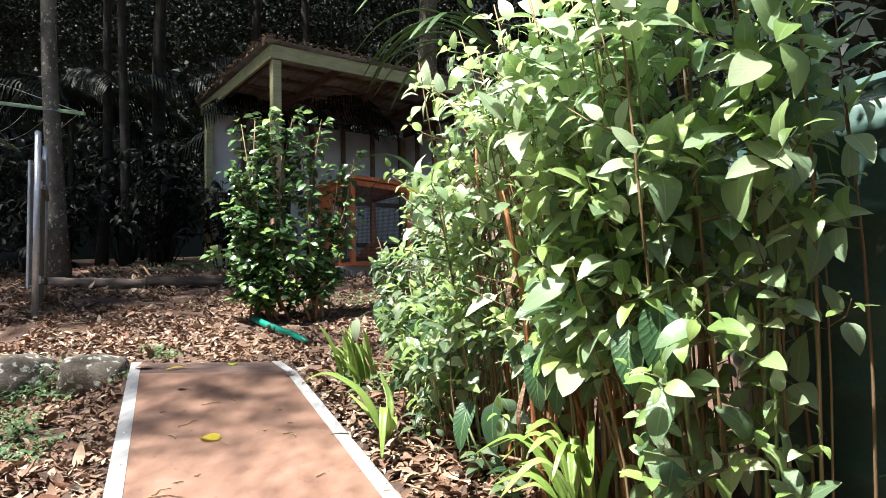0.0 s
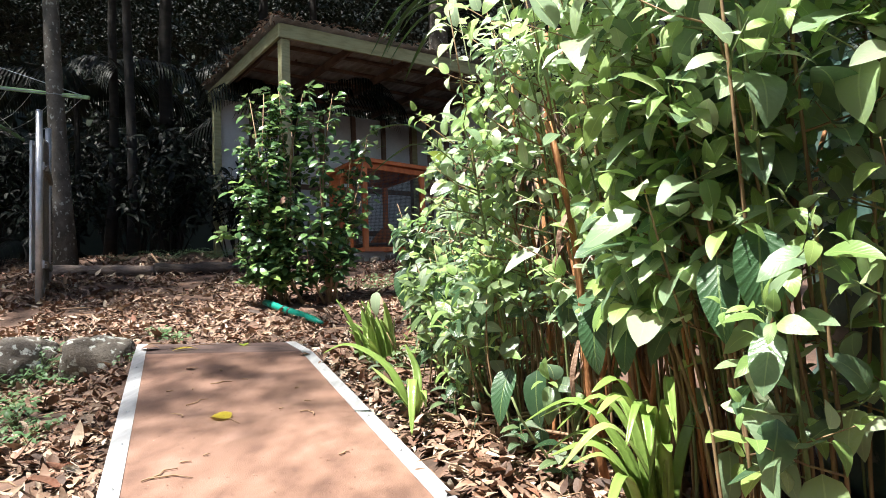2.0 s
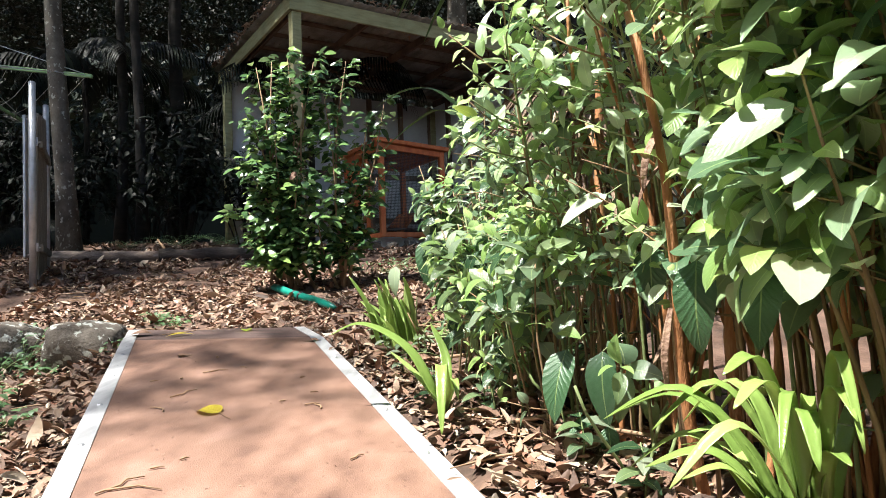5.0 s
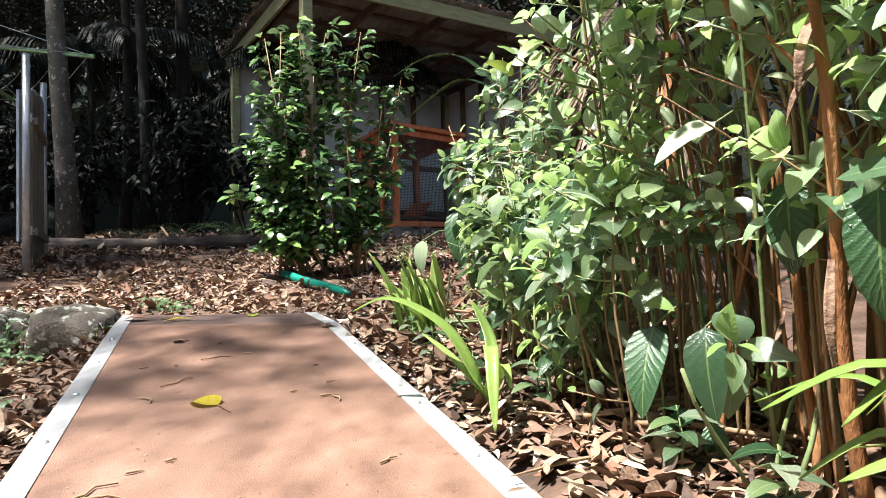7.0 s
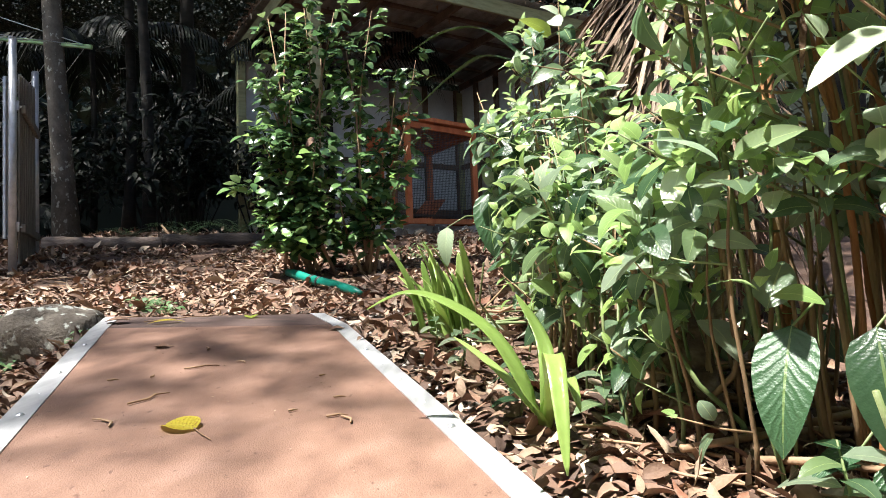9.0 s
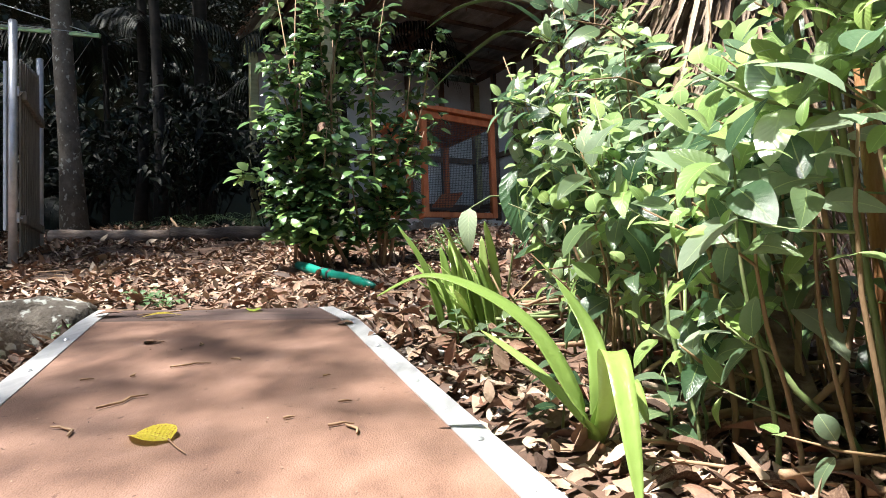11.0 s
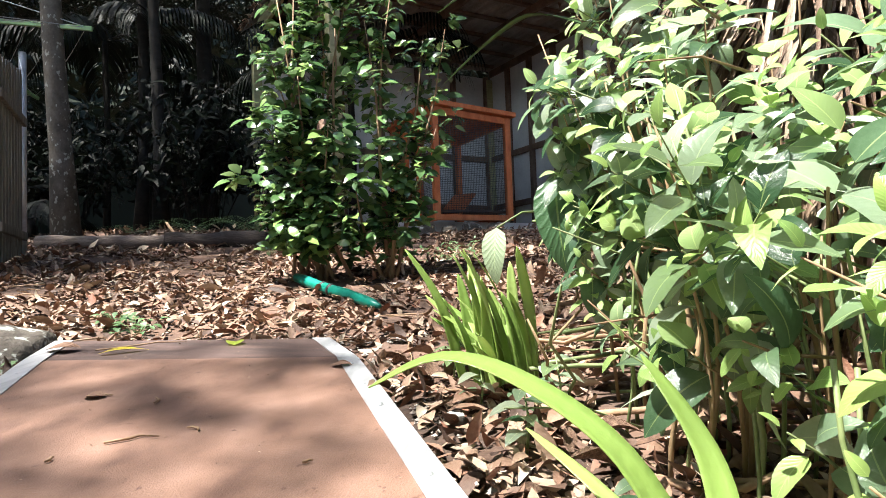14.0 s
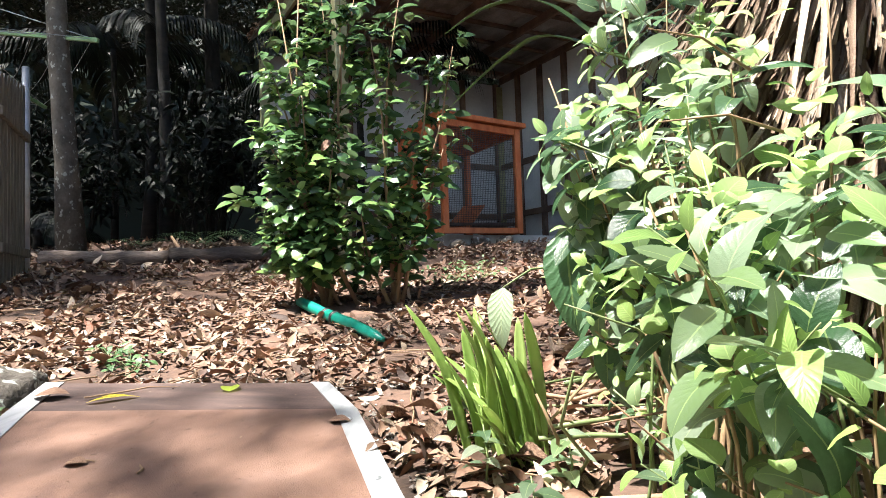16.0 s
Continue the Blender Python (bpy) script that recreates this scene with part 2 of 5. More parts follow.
def raw(name, verts, faces, material, parent=None, label="", uvs=None, smooth=True):
    me = bpy.data.meshes.new(name)
    me.from_pydata([tuple(v) for v in verts], [], [tuple(f) for f in faces])
    if uvs is not None:
        me.uv_layers.new(name="UVMap").data.foreach_set("uv", np.asarray(uvs, dtype=np.float32).ravel())
    if smooth:
        me.polygons.foreach_set("use_smooth", [True] * len(me.polygons))
    me.update()
    return link(name, me, material, parent, label)


def empty(name, at, label, category, group="", kind=""):
    ob = new(name)
    ob.matrix_world = Matrix.Translation(at)
    ob.empty_display_size = 0.1
    return tagged(ob, label, category, group, kind)


def beam(bm, a, b, w, h, up=(0, 0, 1), bevel=0.004):
    """A rectangular bar from a to b, w wide and h high, with softened edges."""
    a, b = Vector(a), Vector(b)
    d = (b - a).normalized()
    u = Vector(up)
    s = d.cross(u)
    if s.length < 1e-4:
        s = d.cross(Vector((1, 0, 0)))
    s.normalize()
    u = s.cross(d).normalized()
    m = Matrix((s, d, u)).transposed().to_4x4()
    m.translation = (a + b) / 2
    r = bmesh.ops.create_cube(bm, size=1.0, matrix=m @ Matrix.Diagonal((w, (b - a).length, h, 1)))
    if bevel:
        es = list({e for v in r["verts"] for e in v.link_edges})
        bmesh.ops.bevel(bm, geom=es, offset=bevel, segments=1, affect="EDGES")


def tube_data(points, radii, sides=7):
    """Vertices and faces of a closed tube through points."""
    pts = [Vector(p) for p in points]
    vs, fs = [], []
    ref = Vector((0.31, 0.87, 0.38))
    for i, p in enumerate(pts):
        d = (pts[min(i + 1, len(pts) - 1)] - pts[max(i - 1, 0)]).normalized()
        s = d.cross(ref).normalized()
        u = s.cross(d)
        for k in range(sides):
            a = 2 * math.pi * k / sides
            vs.append(p + (s * math.cos(a) + u * math.sin(a)) * radii[i])
    for i in range(len(pts) - 1):
        for k in range(sides):
            k2 = (k + 1) % sides
            fs.append((i * sides + k, i * sides + k2, (i + 1) * sides + k2, (i + 1) * sides + k))
    fs.append(tuple(range(sides - 1, -1, -1)))
    fs.append(tuple((len(pts) - 1) * sides + k for k in range(sides)))
    return vs, fs


def tube(name, points, radii, material, parent=None, label="", sides=7):
    vs, fs = tube_data(points, radii, sides)
    return raw(name, vs, fs, material, parent, label)


def tubes(name, many, material, parent=None, label="", sides=5):
    vs, fs = [], []
    for pts, rad in many:
        v, f = tube_data(pts, rad, sides)
        o = len(vs)
        vs += v
        fs += [tuple(i + o for i in q) for q in f]
    return raw(name, vs, fs, material, parent, label)


def leaf_shape(aspect=0.45, segs=6, droop=0.25, fold=0.18, wave=0.0, point=1.0, base=0.6, curl=0.0, seed=0):
    """A leaf of length 1 along +y, face up: vertices, quads and uvs per corner. Two halves folded along the midrib."""
    rnd = random.Random(seed)
    vs, fs, uv = [], [], []
    for i in range(segs + 1):
        t = i / segs
        w = 0.5 * aspect * (math.sin(math.pi * t ** base) ** 0.66) * (1 - 0.25 * point * t) if 0 < t < 1 else 0.006
        z = -droop * t * t + 0.05 * math.sin(3 * t)
        y = t * (1 - 0.25 * droop * t)
        for s in (-1, 0, 1):
            vs.append((s * w * math.cos(fold + curl * t), y, z + abs(s) * (w * math.sin(fold + curl * t)) + wave * s * math.sin(9 * t + rnd.random())))
    for i in range(segs):
        for s in (0, 1):
            a = i * 3 + s
            fs.append((a, a + 1, a + 4, a + 3))
            for q in (a, a + 1, a + 4, a + 3):
                uv.append(((q % 3) / 2, (q // 3) / segs))
    return np.array(vs), np.array(fs), np.array(uv)


def scatter(name, shapes, places, material, parent=None, label=""):
    """One mesh of many copies; places: (shape index, 4x4 matrix)."""
    V, F, U, o = [], [], [], 0
    for k, m in places:
        v, f, u = shapes[k]
        m = np.asarray(m)
        V.append(v @ m[:3, :3].T + m[:3, 3])
        F.append(f + o)
        U.append(u)
        o += len(v)
    V, F, U = np.concatenate(V), np.concatenate(F), np.concatenate(U)
    me = bpy.data.meshes.new(name)
    n, k = F.shape
    me.vertices.add(len(V))
    me.vertices.foreach_set("co", V.astype(np.float32).ravel())
    me.loops.add(n * k)
    me.loops.foreach_set("vertex_index", F.astype(np.int32).ravel())
    me.polygons.add(n)
    me.polygons.foreach_set("loop_start", np.arange(0, n * k, k, dtype=np.int32))
    me.polygons.foreach_set("use_smooth", np.ones(n, dtype=bool))
    me.uv_layers.new(name="UVMap").data.foreach_set("uv", U.astype(np.float32).ravel())
    me.update(calc_edges=True)
    me.validate()
    return link(name, me, material, parent, label)


def leaf_pose(at, aim, up, size):
    """The pose of a leaf whose stalk is at at, that points along aim with its face towards up."""
    y = Vector(aim).normalized()
    z = Vector(up) - y * y.dot(Vector(up))
    if z.length < 1e-3:
        z = Vector((0.3, 0.2, 1)).cross(y)
    z.normalize()
    x = y.cross(z)
    m = Matrix((x, y, z)).transposed().to_4x4() @ Matrix.Diagonal((size, size, size, 1))
    m.translation = at
    return m


def step(a, b, v):
    t = min(1.0, max(0.0, (v - a) / (b - a)))
    return t * t * (3 - 2 * t)


# ---- ground ----
RAMP_C, RAMP_N = Vector((-1.7922, 4.6878, 0.5929)), Vector((0.04146, -0.11753, 0.9922))


def ramp_z(x, y):
    return RAMP_C.z - (RAMP_N.x * (x - RAMP_C.x) + RAMP_N.y * (y - RAMP_C.y)) / RAMP_N.z


def left_edge(y):
    return -1.33 - 0.461 * (y - 2.74)


def right_edge(y):
    return -0.135 - 0.466 * (y - 2.80)


GY = [-40, -6, 0, 2.74, 5.05, 6.08, 7.0, 8.5, 10.2, 12.1, 16, 40, 120]
GZ = [-3.0, -0.75, -0.03, 0.29, 0.575, 0.745, 0.925, 1.17, 1.47, 1.6, 1.9, 3.4, 6.0]


def ground_z(x, y):
    z = float(np.interp(y, GY, GZ))
    z += step(5.0, 6.8, y) * max(-0.06, min(0.13, 0.055 * (-2.8 - x)))
    z -= 0.17 * step(0.0, 0.45, left_edge(y) - x) * step(2.6, 4.0, y) * (1 - step(4.85, 5.1, y))
    z += 0.02 * noise.noise((x * 1.3, y * 1.3, 0.0)) + 0.008 * noise.noise((x * 6, y * 6, 3.0))
    low = (1 - step(2.34, 2.46, y)) * (1 - step(0.28, 0.42, x))
    z = z + (min(z, -0.17) - z) * low
    if left_edge(y) - 0.06 < x < right_edge(y) + 0.06 and y < 5.2:
        z = min(z, ramp_z(x, y) - 0.05)
    return z


def build_ground():
    xs = sorted({*[-90, -60, -40, -28, -20, -15, -12, -10, -8.5, 4, 5.5, 8, 12, 20, 35, 60, 90], *[round(-7.5 + 0.1 * i, 3) for i in range(111)]})
    ys = sorted({*[-60, -30, -15, -8, -4, -2, -1, 14.5, 15.5, 17, 20, 25, 32, 45, 70, 110], *[round(-0.5 + 0.1 * i, 3) for i in range(146)]})
    vs = [(x, y, ground_z(x, y)) for y in ys for x in xs]
    w = len(xs)
    fs = [(j * w + i, j * w + i + 1, (j + 1) * w + i + 1, (j + 1) * w + i) for j in range(len(ys) - 1) for i in range(w - 1)]
    tagged(raw("ground", vs, fs, "soil"), "sloping brown soil ground under fallen leaves", "ground", kind="structure")


build_ground()
rng = random.Random(7)


def on_ramp(x, y, pad=0.03):
    return left_edge(y) - pad < x < right_edge(y) + pad and y < 5.12


def build_litter():
    shapes = [leaf_shape(a, 5, d, f, 0.025, 0.7, 0.85, c, i) for i, (a, d, f, c) in enumerate(((0.5, 0.3, 0.35, 0.5), (0.6, -0.25, 0.25, 0.6), (0.45, 0.45, 0.15, -0.4), (0.55, 0.1, 0.5, 0.2), (0.42, -0.4, 0.35, 0.2)))]
    places = []
    for k in range(40000):
        y = 1.6 + 8.6 * rng.random() ** 1.3
        x = rng.uniform(-1.0 - 0.62 * y, 0.9 - 0.05 * y)
        if on_ramp(x, y) or (y < 2.47 and x < 0.42):
            continue
        if noise.noise((x * 2.3, y * 2.3, 9.0)) < -0.22 + 0.25 * (rng.random() - 0.5):
            continue
        size = rng.uniform(0.035, 0.088) * (1.6 if rng.random() < 0.07 else 1.0)
        z = ground_z(x, y) + rng.uniform(0.004, 0.035)
        tilt = rng.gauss(0, 0.3)
        aim = (rng.gauss(0, 1), rng.gauss(0, 1), tilt)
        up = (rng.gauss(0, 0.36), rng.gauss(0, 0.36), 1 if rng.random() < 0.7 else -1)
        places.append((rng.randrange(5), leaf_pose((x, y, z), aim, up, size)))
    tagged(scatter("leaf_litter", shapes, places, "litter"), "dry curled brown fallen leaves covering the ground", "leaf litter", kind="stuff")
    many = []
    for k in range(420):
        y = rng.uniform(2.2, 8.5)
        x = rng.uniform(-0.8 - 0.6 * y, 0.9 - 0.1 * y)
        if on_ramp(x, y, 0.2):
            continue
        a, ln = rng.uniform(0, 6.28), rng.uniform(0.08, 0.4)
        z = ground_z(x, y) + 0.02
        p = [(x + math.cos(a) * ln * s + rng.gauss(0, 0.008), y + math.sin(a) * ln * s + rng.gauss(0, 0.008), z + 0.015 * rng.random() + 0.1 * s * math.sin(a) * ln) for s in (0, 0.35, 0.7, 1)]
        r = rng.uniform(0.002, 0.005)
        many.append((p, [r, r, r * 0.8, r * 0.4]))
    tagged(tubes("fallen_twigs", many, "twig"), "thin dry twigs scattered over the leaf litter", "twigs", kind="stuff")


build_litter()


# ---- ramp ----
def slab(bm, quad, thick):
    top = [bm.verts.new(q) for q in quad]
    low = [bm.verts.new((q[0], q[1], q[2] - thick)) for q in quad]
    bm.faces.new(top)
    bm.faces.new(low[::-1])
    for i in range(4):
        j = (i + 1) % 4
        bm.faces.new((top[j], top[i], low[i], low[j]))
    bmesh.ops.recalc_face_normals(bm, faces=bm.faces)


def rz(x, y, up=0.0):
    return (x, y, ramp_z(x, y) + up)


def build_ramp():
    ramp = empty("ramp", rz(-0.9, 3.0), "reddish brown plywood ramp edged with bolted aluminium strips", "ramp")
    y0, yl, yr = 2.46, 4.70, 4.87
    bm = bmesh.new()
    slab(bm, [rz(left_edge(y0), y0), rz(right_edge(y0), y0), rz(right_edge(yr), yr), rz(left_edge(yl), yl)], 0.018)
    part("board", bm, "ramp_ply", ramp, "worn reddish brown painted plywood sheet")
    far_l, far_r = (-2.405, 5.07, 0.648), (-1.285, 5.15, 0.628)
    bm = bmesh.new()
    slab(bm, [rz(left_edge(yl) + 0.01, yl + 0.006, -0.003), rz(right_edge(yr) - 0.01, yr + 0.006, -0.003), far_r, far_l], 0.018)
    part("flap", bm, "flap_ply_shaded", ramp, "dark weathered plywood end board with shade added to its colour")
    w = 0.068
    for side, edge, yk, far in ((1, left_edge, yl, far_l), (-1, right_edge, yr, far_r)):
        bm = bmesh.new()
        o = -0.008 * side
        slab(bm, [rz(edge(y0) + o, y0, 0.004), rz(edge(y0) + side * w, y0, 0.004), rz(edge(yk) + side * w, yk, 0.004), rz(edge(yk) + o, yk, 0.004)][::side], 0.0035)
        a = rz(edge(yk) + o, yk, 0.004)
        b = rz(edge(yk) + side * w, yk, 0.004)
        slab(bm, [a, b, (far[0] + side * w, far[1] + 0.01, far[2] + 0.004), (far[0] + o, far[1], far[2] + 0.004)][::side], 0.0035)
        slab(bm, [rz(edge(y0) + o, y0, 0.002), rz(edge(y0) + o * 1.5, y0, 0.002), rz(edge(yk) + o * 1.5, yk, 0.002), rz(edge(yk) + o, yk, 0.002)][::-side], 0.032)
        strip = part("strip", bm, "aluminium", ramp, "dull aluminium edge strip with bolts")
        yy = 2.66
        while yy < yk - 0.1:
            for dy, r, h in ((0.0, 0.012, 0.006), (0.19, 0.004, 0.002)):
                bm = bmesh.new()
                bmesh.ops.create_cone(bm, cap_ends=True, segments=10, radius1=r, radius2=r * 0.55, depth=h, matrix=Matrix.Translation(rz(edge(yy + dy) + side * 0.034, yy + dy, 0.004 + h / 2)))
                part("bolt", bm, "galvanised", strip)
            yy += 0.42
    for s in (0.15, 0.85):
        for y in (2.5, 3.5, 4.3):
            bm = bmesh.new()
            x = left_edge(y) + s * (right_edge(y) - left_edge(y))
            beam(bm, rz(x, y, -0.019 - 0.05), rz(x - 0.2, y + 0.43, -0.019 - 0.05), 0.05, 0.1, bevel=0)
            part("bearer", bm, "brown_timber", ramp)


build_ramp()


def build_sleeper():
    bm = bmesh.new()
    beam(bm, (-2.6, 2.40, 0.06), (0.3, 2.40, 0.06), 0.1, 0.46, bevel=0.01)
    tagged(part("sleeper", bm, "grey_timber"), "grey timber sleeper holding the ground under the ramp", "sleeper")


build_sleeper()


# ---- things on the ramp ----
def build_ramp_bits():
    v0, f0, u0 = leaf_shape(0.86, 9, 0.03, 0.16, 0.012, 0.5, 0.85, 0.1, 3)
    v, f, u = v0, f0, u0
    bits = ((-1.125, 3.43, 0.118, -1.2, "leaf_yellow", "yellow fallen leaf with brown edge lying on the ramp"),
            (-1.60, 4.99, 0.085, -0.4, "leaf_lime", "pale green fallen leaf lying on the ramp"),
            (-2.27, 4.84, 0.12, 1.2, "litter", "curled brown dry leaf lying on the ramp"),
            (-2.03, 4.80, 0.17, 0.9, "leaf_yellow", "long yellowish fallen leaf lying on the ramp"),
            (-1.14, 4.73, 0.07, 1.5, "litter", "small tan dry leaf lying on the ramp"),
            (-1.73, 4.32, 0.06, 1.4, "litter", "small tan dry leaf lying on the ramp"))
    slim = leaf_shape(0.22, 9, 0.06, 0.2, 0.01, 0.6, 0.85, 0.1, 5)
    for x, y, s, a, mt, lab in bits:
        v, f, u = slim if lab.startswith("long") else (v0, f0, u0)
        ob = raw("fallen_leaf", v, f, mt, None, "", u.reshape(-1, 2))
        n = RAMP_N
        ob.matrix_world = leaf_pose(rz(x, y, 0.005), (math.sin(a), math.cos(a), 0.1 * math.cos(a)), n, s)
        tagged(ob, lab, "fallen leaf")
    tube("leaf_stalk", [rz(-1.13, 3.432, 0.006), rz(-1.095, 3.398, 0.005), rz(-1.058, 3.367, 0.004)], [0.002, 0.0018, 0.0015], "twig", sides=5)
    stalk = bpy.data.objects["leaf_stalk"]
    tagged(stalk, "thin brown leaf stalk lying on the ramp", "stalk")
    for x, y, ln, a in ((-1.38, 3.665, 0.12, 1.2), (-1.394, 4.025, 0.10, 0.53), (-1.39, 3.453, 0.10, 2.7), (-0.772, 3.53, 0.07, 2.35), (-0.80, 3.555, 0.05, 0.3), (-1.51, 4.31, 0.06, 2.2), (-1.69, 4.33, 0.06, 0.3), (-1.291, 4.108, 0.045, 2.9), (-1.603, 3.846, 0.03, 0.4), (-0.835, 3.72, 0.03, 0.2),
                        (-1.94, 4.93, 0.28, 0.6), (-1.056, 2.989, 0.025, 0.7), (-1.106, 2.913, 0.035, 0.4), (-1.15, 2.79, 0.13, 1.1), (-1.10, 2.76, 0.14, 0.1), (-0.516, 3.033, 0.05, 0.9), (-1.5, 3.9, 0.025, 1.7), (-0.95, 3.95, 0.02, 0.8), (-0.93, 3.59, 0.022, 0.5)):
        pts = []
        for s in (0, 0.3, 0.6, 1):
            px, py = x + math.cos(a) * ln * (s - 0.5) + 0.08 * ln * math.sin(9 * s + x), y + math.sin(a) * ln * (s - 0.5) + 0.22 * ln * math.sin(3 * s)
            pts.append(rz(px, py, 0.006))
        tagged(tube("dry_twig", pts, [0.003, 0.0036, 0.003, 0.0015], "twig", sides=5), "small dry twig fragment lying on the ramp", "twig", "twigs on the ramp")
    specks = []
    sh = [leaf_shape(0.7, 2, 0.2, 0.3, 0.02, 1, 0.8, 0.3, i) for i in range(3)]
    for k in range(420):
        y = rng.uniform(2.5, 5.0)
        x = rng.uniform(left_edge(y) + 0.08, right_edge(y) - 0.08)
        specks.append((k % 3, leaf_pose(rz(x, y, 0.003), (rng.gauss(0, 1), rng.gauss(0, 1), 0), (0.2, 0.1, 1), rng.uniform(0.002, 0.011))))
    tagged(scatter("leaf_debris", sh, specks, "litter"), "tiny crumbs of dry leaf on the ramp", "debris", kind="stuff")


build_ramp_bits()


# ---- rocks, log, pipe ----
def rock(at, size, seed, label):
    bm = bmesh.new()
    bmesh.ops.create_icosphere(bm, subdivisions=4, radius=1.0)
    cuts = random.Random(int(seed * 10))
    planes = [(Vector((cuts.gauss(0, 1), cuts.gauss(0, 1), cuts.gauss(0, 0.8))).normalized(), cuts.uniform(0.62, 0.92)) for k in range(11)]
    for v in bm.verts:
        p = v.co.copy()
        for q, reach in planes:
            over = p.dot(q) - reach
            if over > 0:
                p -= q * over * 0.85
        d = 1 + 0.28 * noise.noise(p * 1.1 + Vector((seed, 0, 0))) + 0.09 * noise.noise(p * 3.1 + Vector((0, seed, 0))) + 0.03 * noise.noise(p * 9 + Vector((0, seed, 0)))
        p = Vector([math.copysign(abs(c) ** 0.75, c) for c in p]) * d
        v.co = Vector((p.x * size[0], p.y * size[1], p.z * size[2])) + Vector(at)
    tagged(part("rock", bm, "rock", smooth=True), label, "rock", "rocks beside the ramp")


rock((-2.64, 5.02, 0.53), (0.25, 0.21, 0.23), 3.1, "grey-brown garden rock with pale lichen beside the ramp")
rock((-2.93, 5.24, 0.56), (0.12, 0.14, 0.15), 8.4, "small pale grey rock between larger rocks")
rock((-3.24, 5.04, 0.52), (0.24, 0.2, 0.20), 5.7, "grey rock partly covered by green creeper")
rock((-3.75, 5.3, 0.55), (0.26, 0.2, 0.2), 12.9, "weathered grey rock in a low garden edge")
for i, (x, y, s) in enumerate(((-1.38, 10.02, 0.1), (-1.12, 10.15, 0.12), (-1.62, 9.95, 0.13), (-0.85, 10.25, 0.1))):
    rock((x, y, ground_z(x, y) + 0.03), (s, s * 0.8, s * 0.7), 20 + i, "pale stone under the hutch edge")


def build_log():
    for a, b, r, mt, lab in (((-5.25, 8.42), (-4.02, 8.62), 0.075, "log_bark", "weathered brown fallen log edging the leaf litter"), ((-4.03, 8.62), (-2.75, 9.05), 0.088, "log_bark_dark", "dark rotting log edging the leaf litter")):
        pts, rad = [], []
        for i in range(15):
            s = i / 14
            x, y = a[0] + (b[0] - a[0]) * s, a[1] + (b[1] - a[1]) * s
            pts.append((x, y + 0.02 * math.sin(5 * s), ground_z(x, y) + r * 0.72))
            rad.append(r * (1 + 0.10 * math.sin(11 * s + a[0]) + 0.08 * rng.uniform(-1, 1)))
        tagged(tube("log", pts, rad, mt, sides=12), lab, "log")
    pts = [(-4.05, 8.95, ground_z(-4.05, 8.95)), (-4.2, 9.05, ground_z(-4.2, 9) + 0.12), (-4.3, 9.1, ground_z(-4.3, 9.1) + 0.2)]
    tagged(tube("stick", pts, [0.02, 0.018, 0.012], "twig"), "bare brown stick leaning behind the log", "stick")


build_log()


def build_pipe():
    a, b = Vector((-2.03, 6.84, 0.0)), Vector((-1.245, 5.90, 0.0))
    pts = []
    for i in range(11):
        s = i / 10
        p = a.lerp(b, s)
        p.x += 0.03 * math.sin(math.pi * s)
        p.z = ground_z(p.x, p.y) + 0.045
        pts.append(p)
    pipe = empty("garden_hose", pts[5], "length of green garden pipe lying on leaf litter", "pipe")
    tube("pipe", pts, [0.03, 0.036, 0.037, 0.036, 0.036, 0.035, 0.033, 0.031, 0.03, 0.028, 0.012], "pipe_teal", pipe, sides=12)
    for i in (3, 4):
        d = (pts[i + 1] - pts[i]).normalized()
        c = pts[i] + d * 0.04
        tube("band", [c - d * 0.012, c + d * 0.012], [0.041, 0.041], "black_plastic", pipe, "dark cable tie", sides=12)


build_pipe()

def build_gravel():
    """Pale grit and small stones along the far edge of the ramp."""
    vs, fs = [], []
    base = [(1, 0, 0), (0, 1, 0), (-1, 0, 0), (0, -1, 0), (0, 0, 1), (0, 0, -1)]
    tri = [(0, 1, 4), (1, 2, 4), (2, 3, 4), (3, 0, 4), (1, 0, 5), (2, 1, 5), (3, 2, 5), (0, 3, 5)]
    for k in range(700):
        x = rng.uniform(-2.35, -0.9)
        y = 5.17 + abs(rng.gauss(0, 0.07)) + 0.03 * (x + 2.3)
        if k > 520:
            y = rng.uniform(3.6, 5.2)
            x = right_edge(y) + 0.03 + abs(rng.gauss(0, 0.06))
        q = rng.uniform(0.004, 0.013)
        o = len(vs)
        z = ground_z(x, y) + q * 0.4
        for p in base:
            vs.append((x + p[0] * q * rng.uniform(0.6, 1.3), y + p[1] * q * rng.uniform(0.6, 1.3), z + p[2] * q * rng.uniform(0.5, 0.9)))
        fs += [tuple(i + o for i in f) for f in tri]
    tagged(raw("gravel", vs, fs, "grit", smooth=False), "pale grit and small stones beside the ramp", "gravel", kind="stuff")


build_gravel()

# ---- posts, gate and clothesline ----


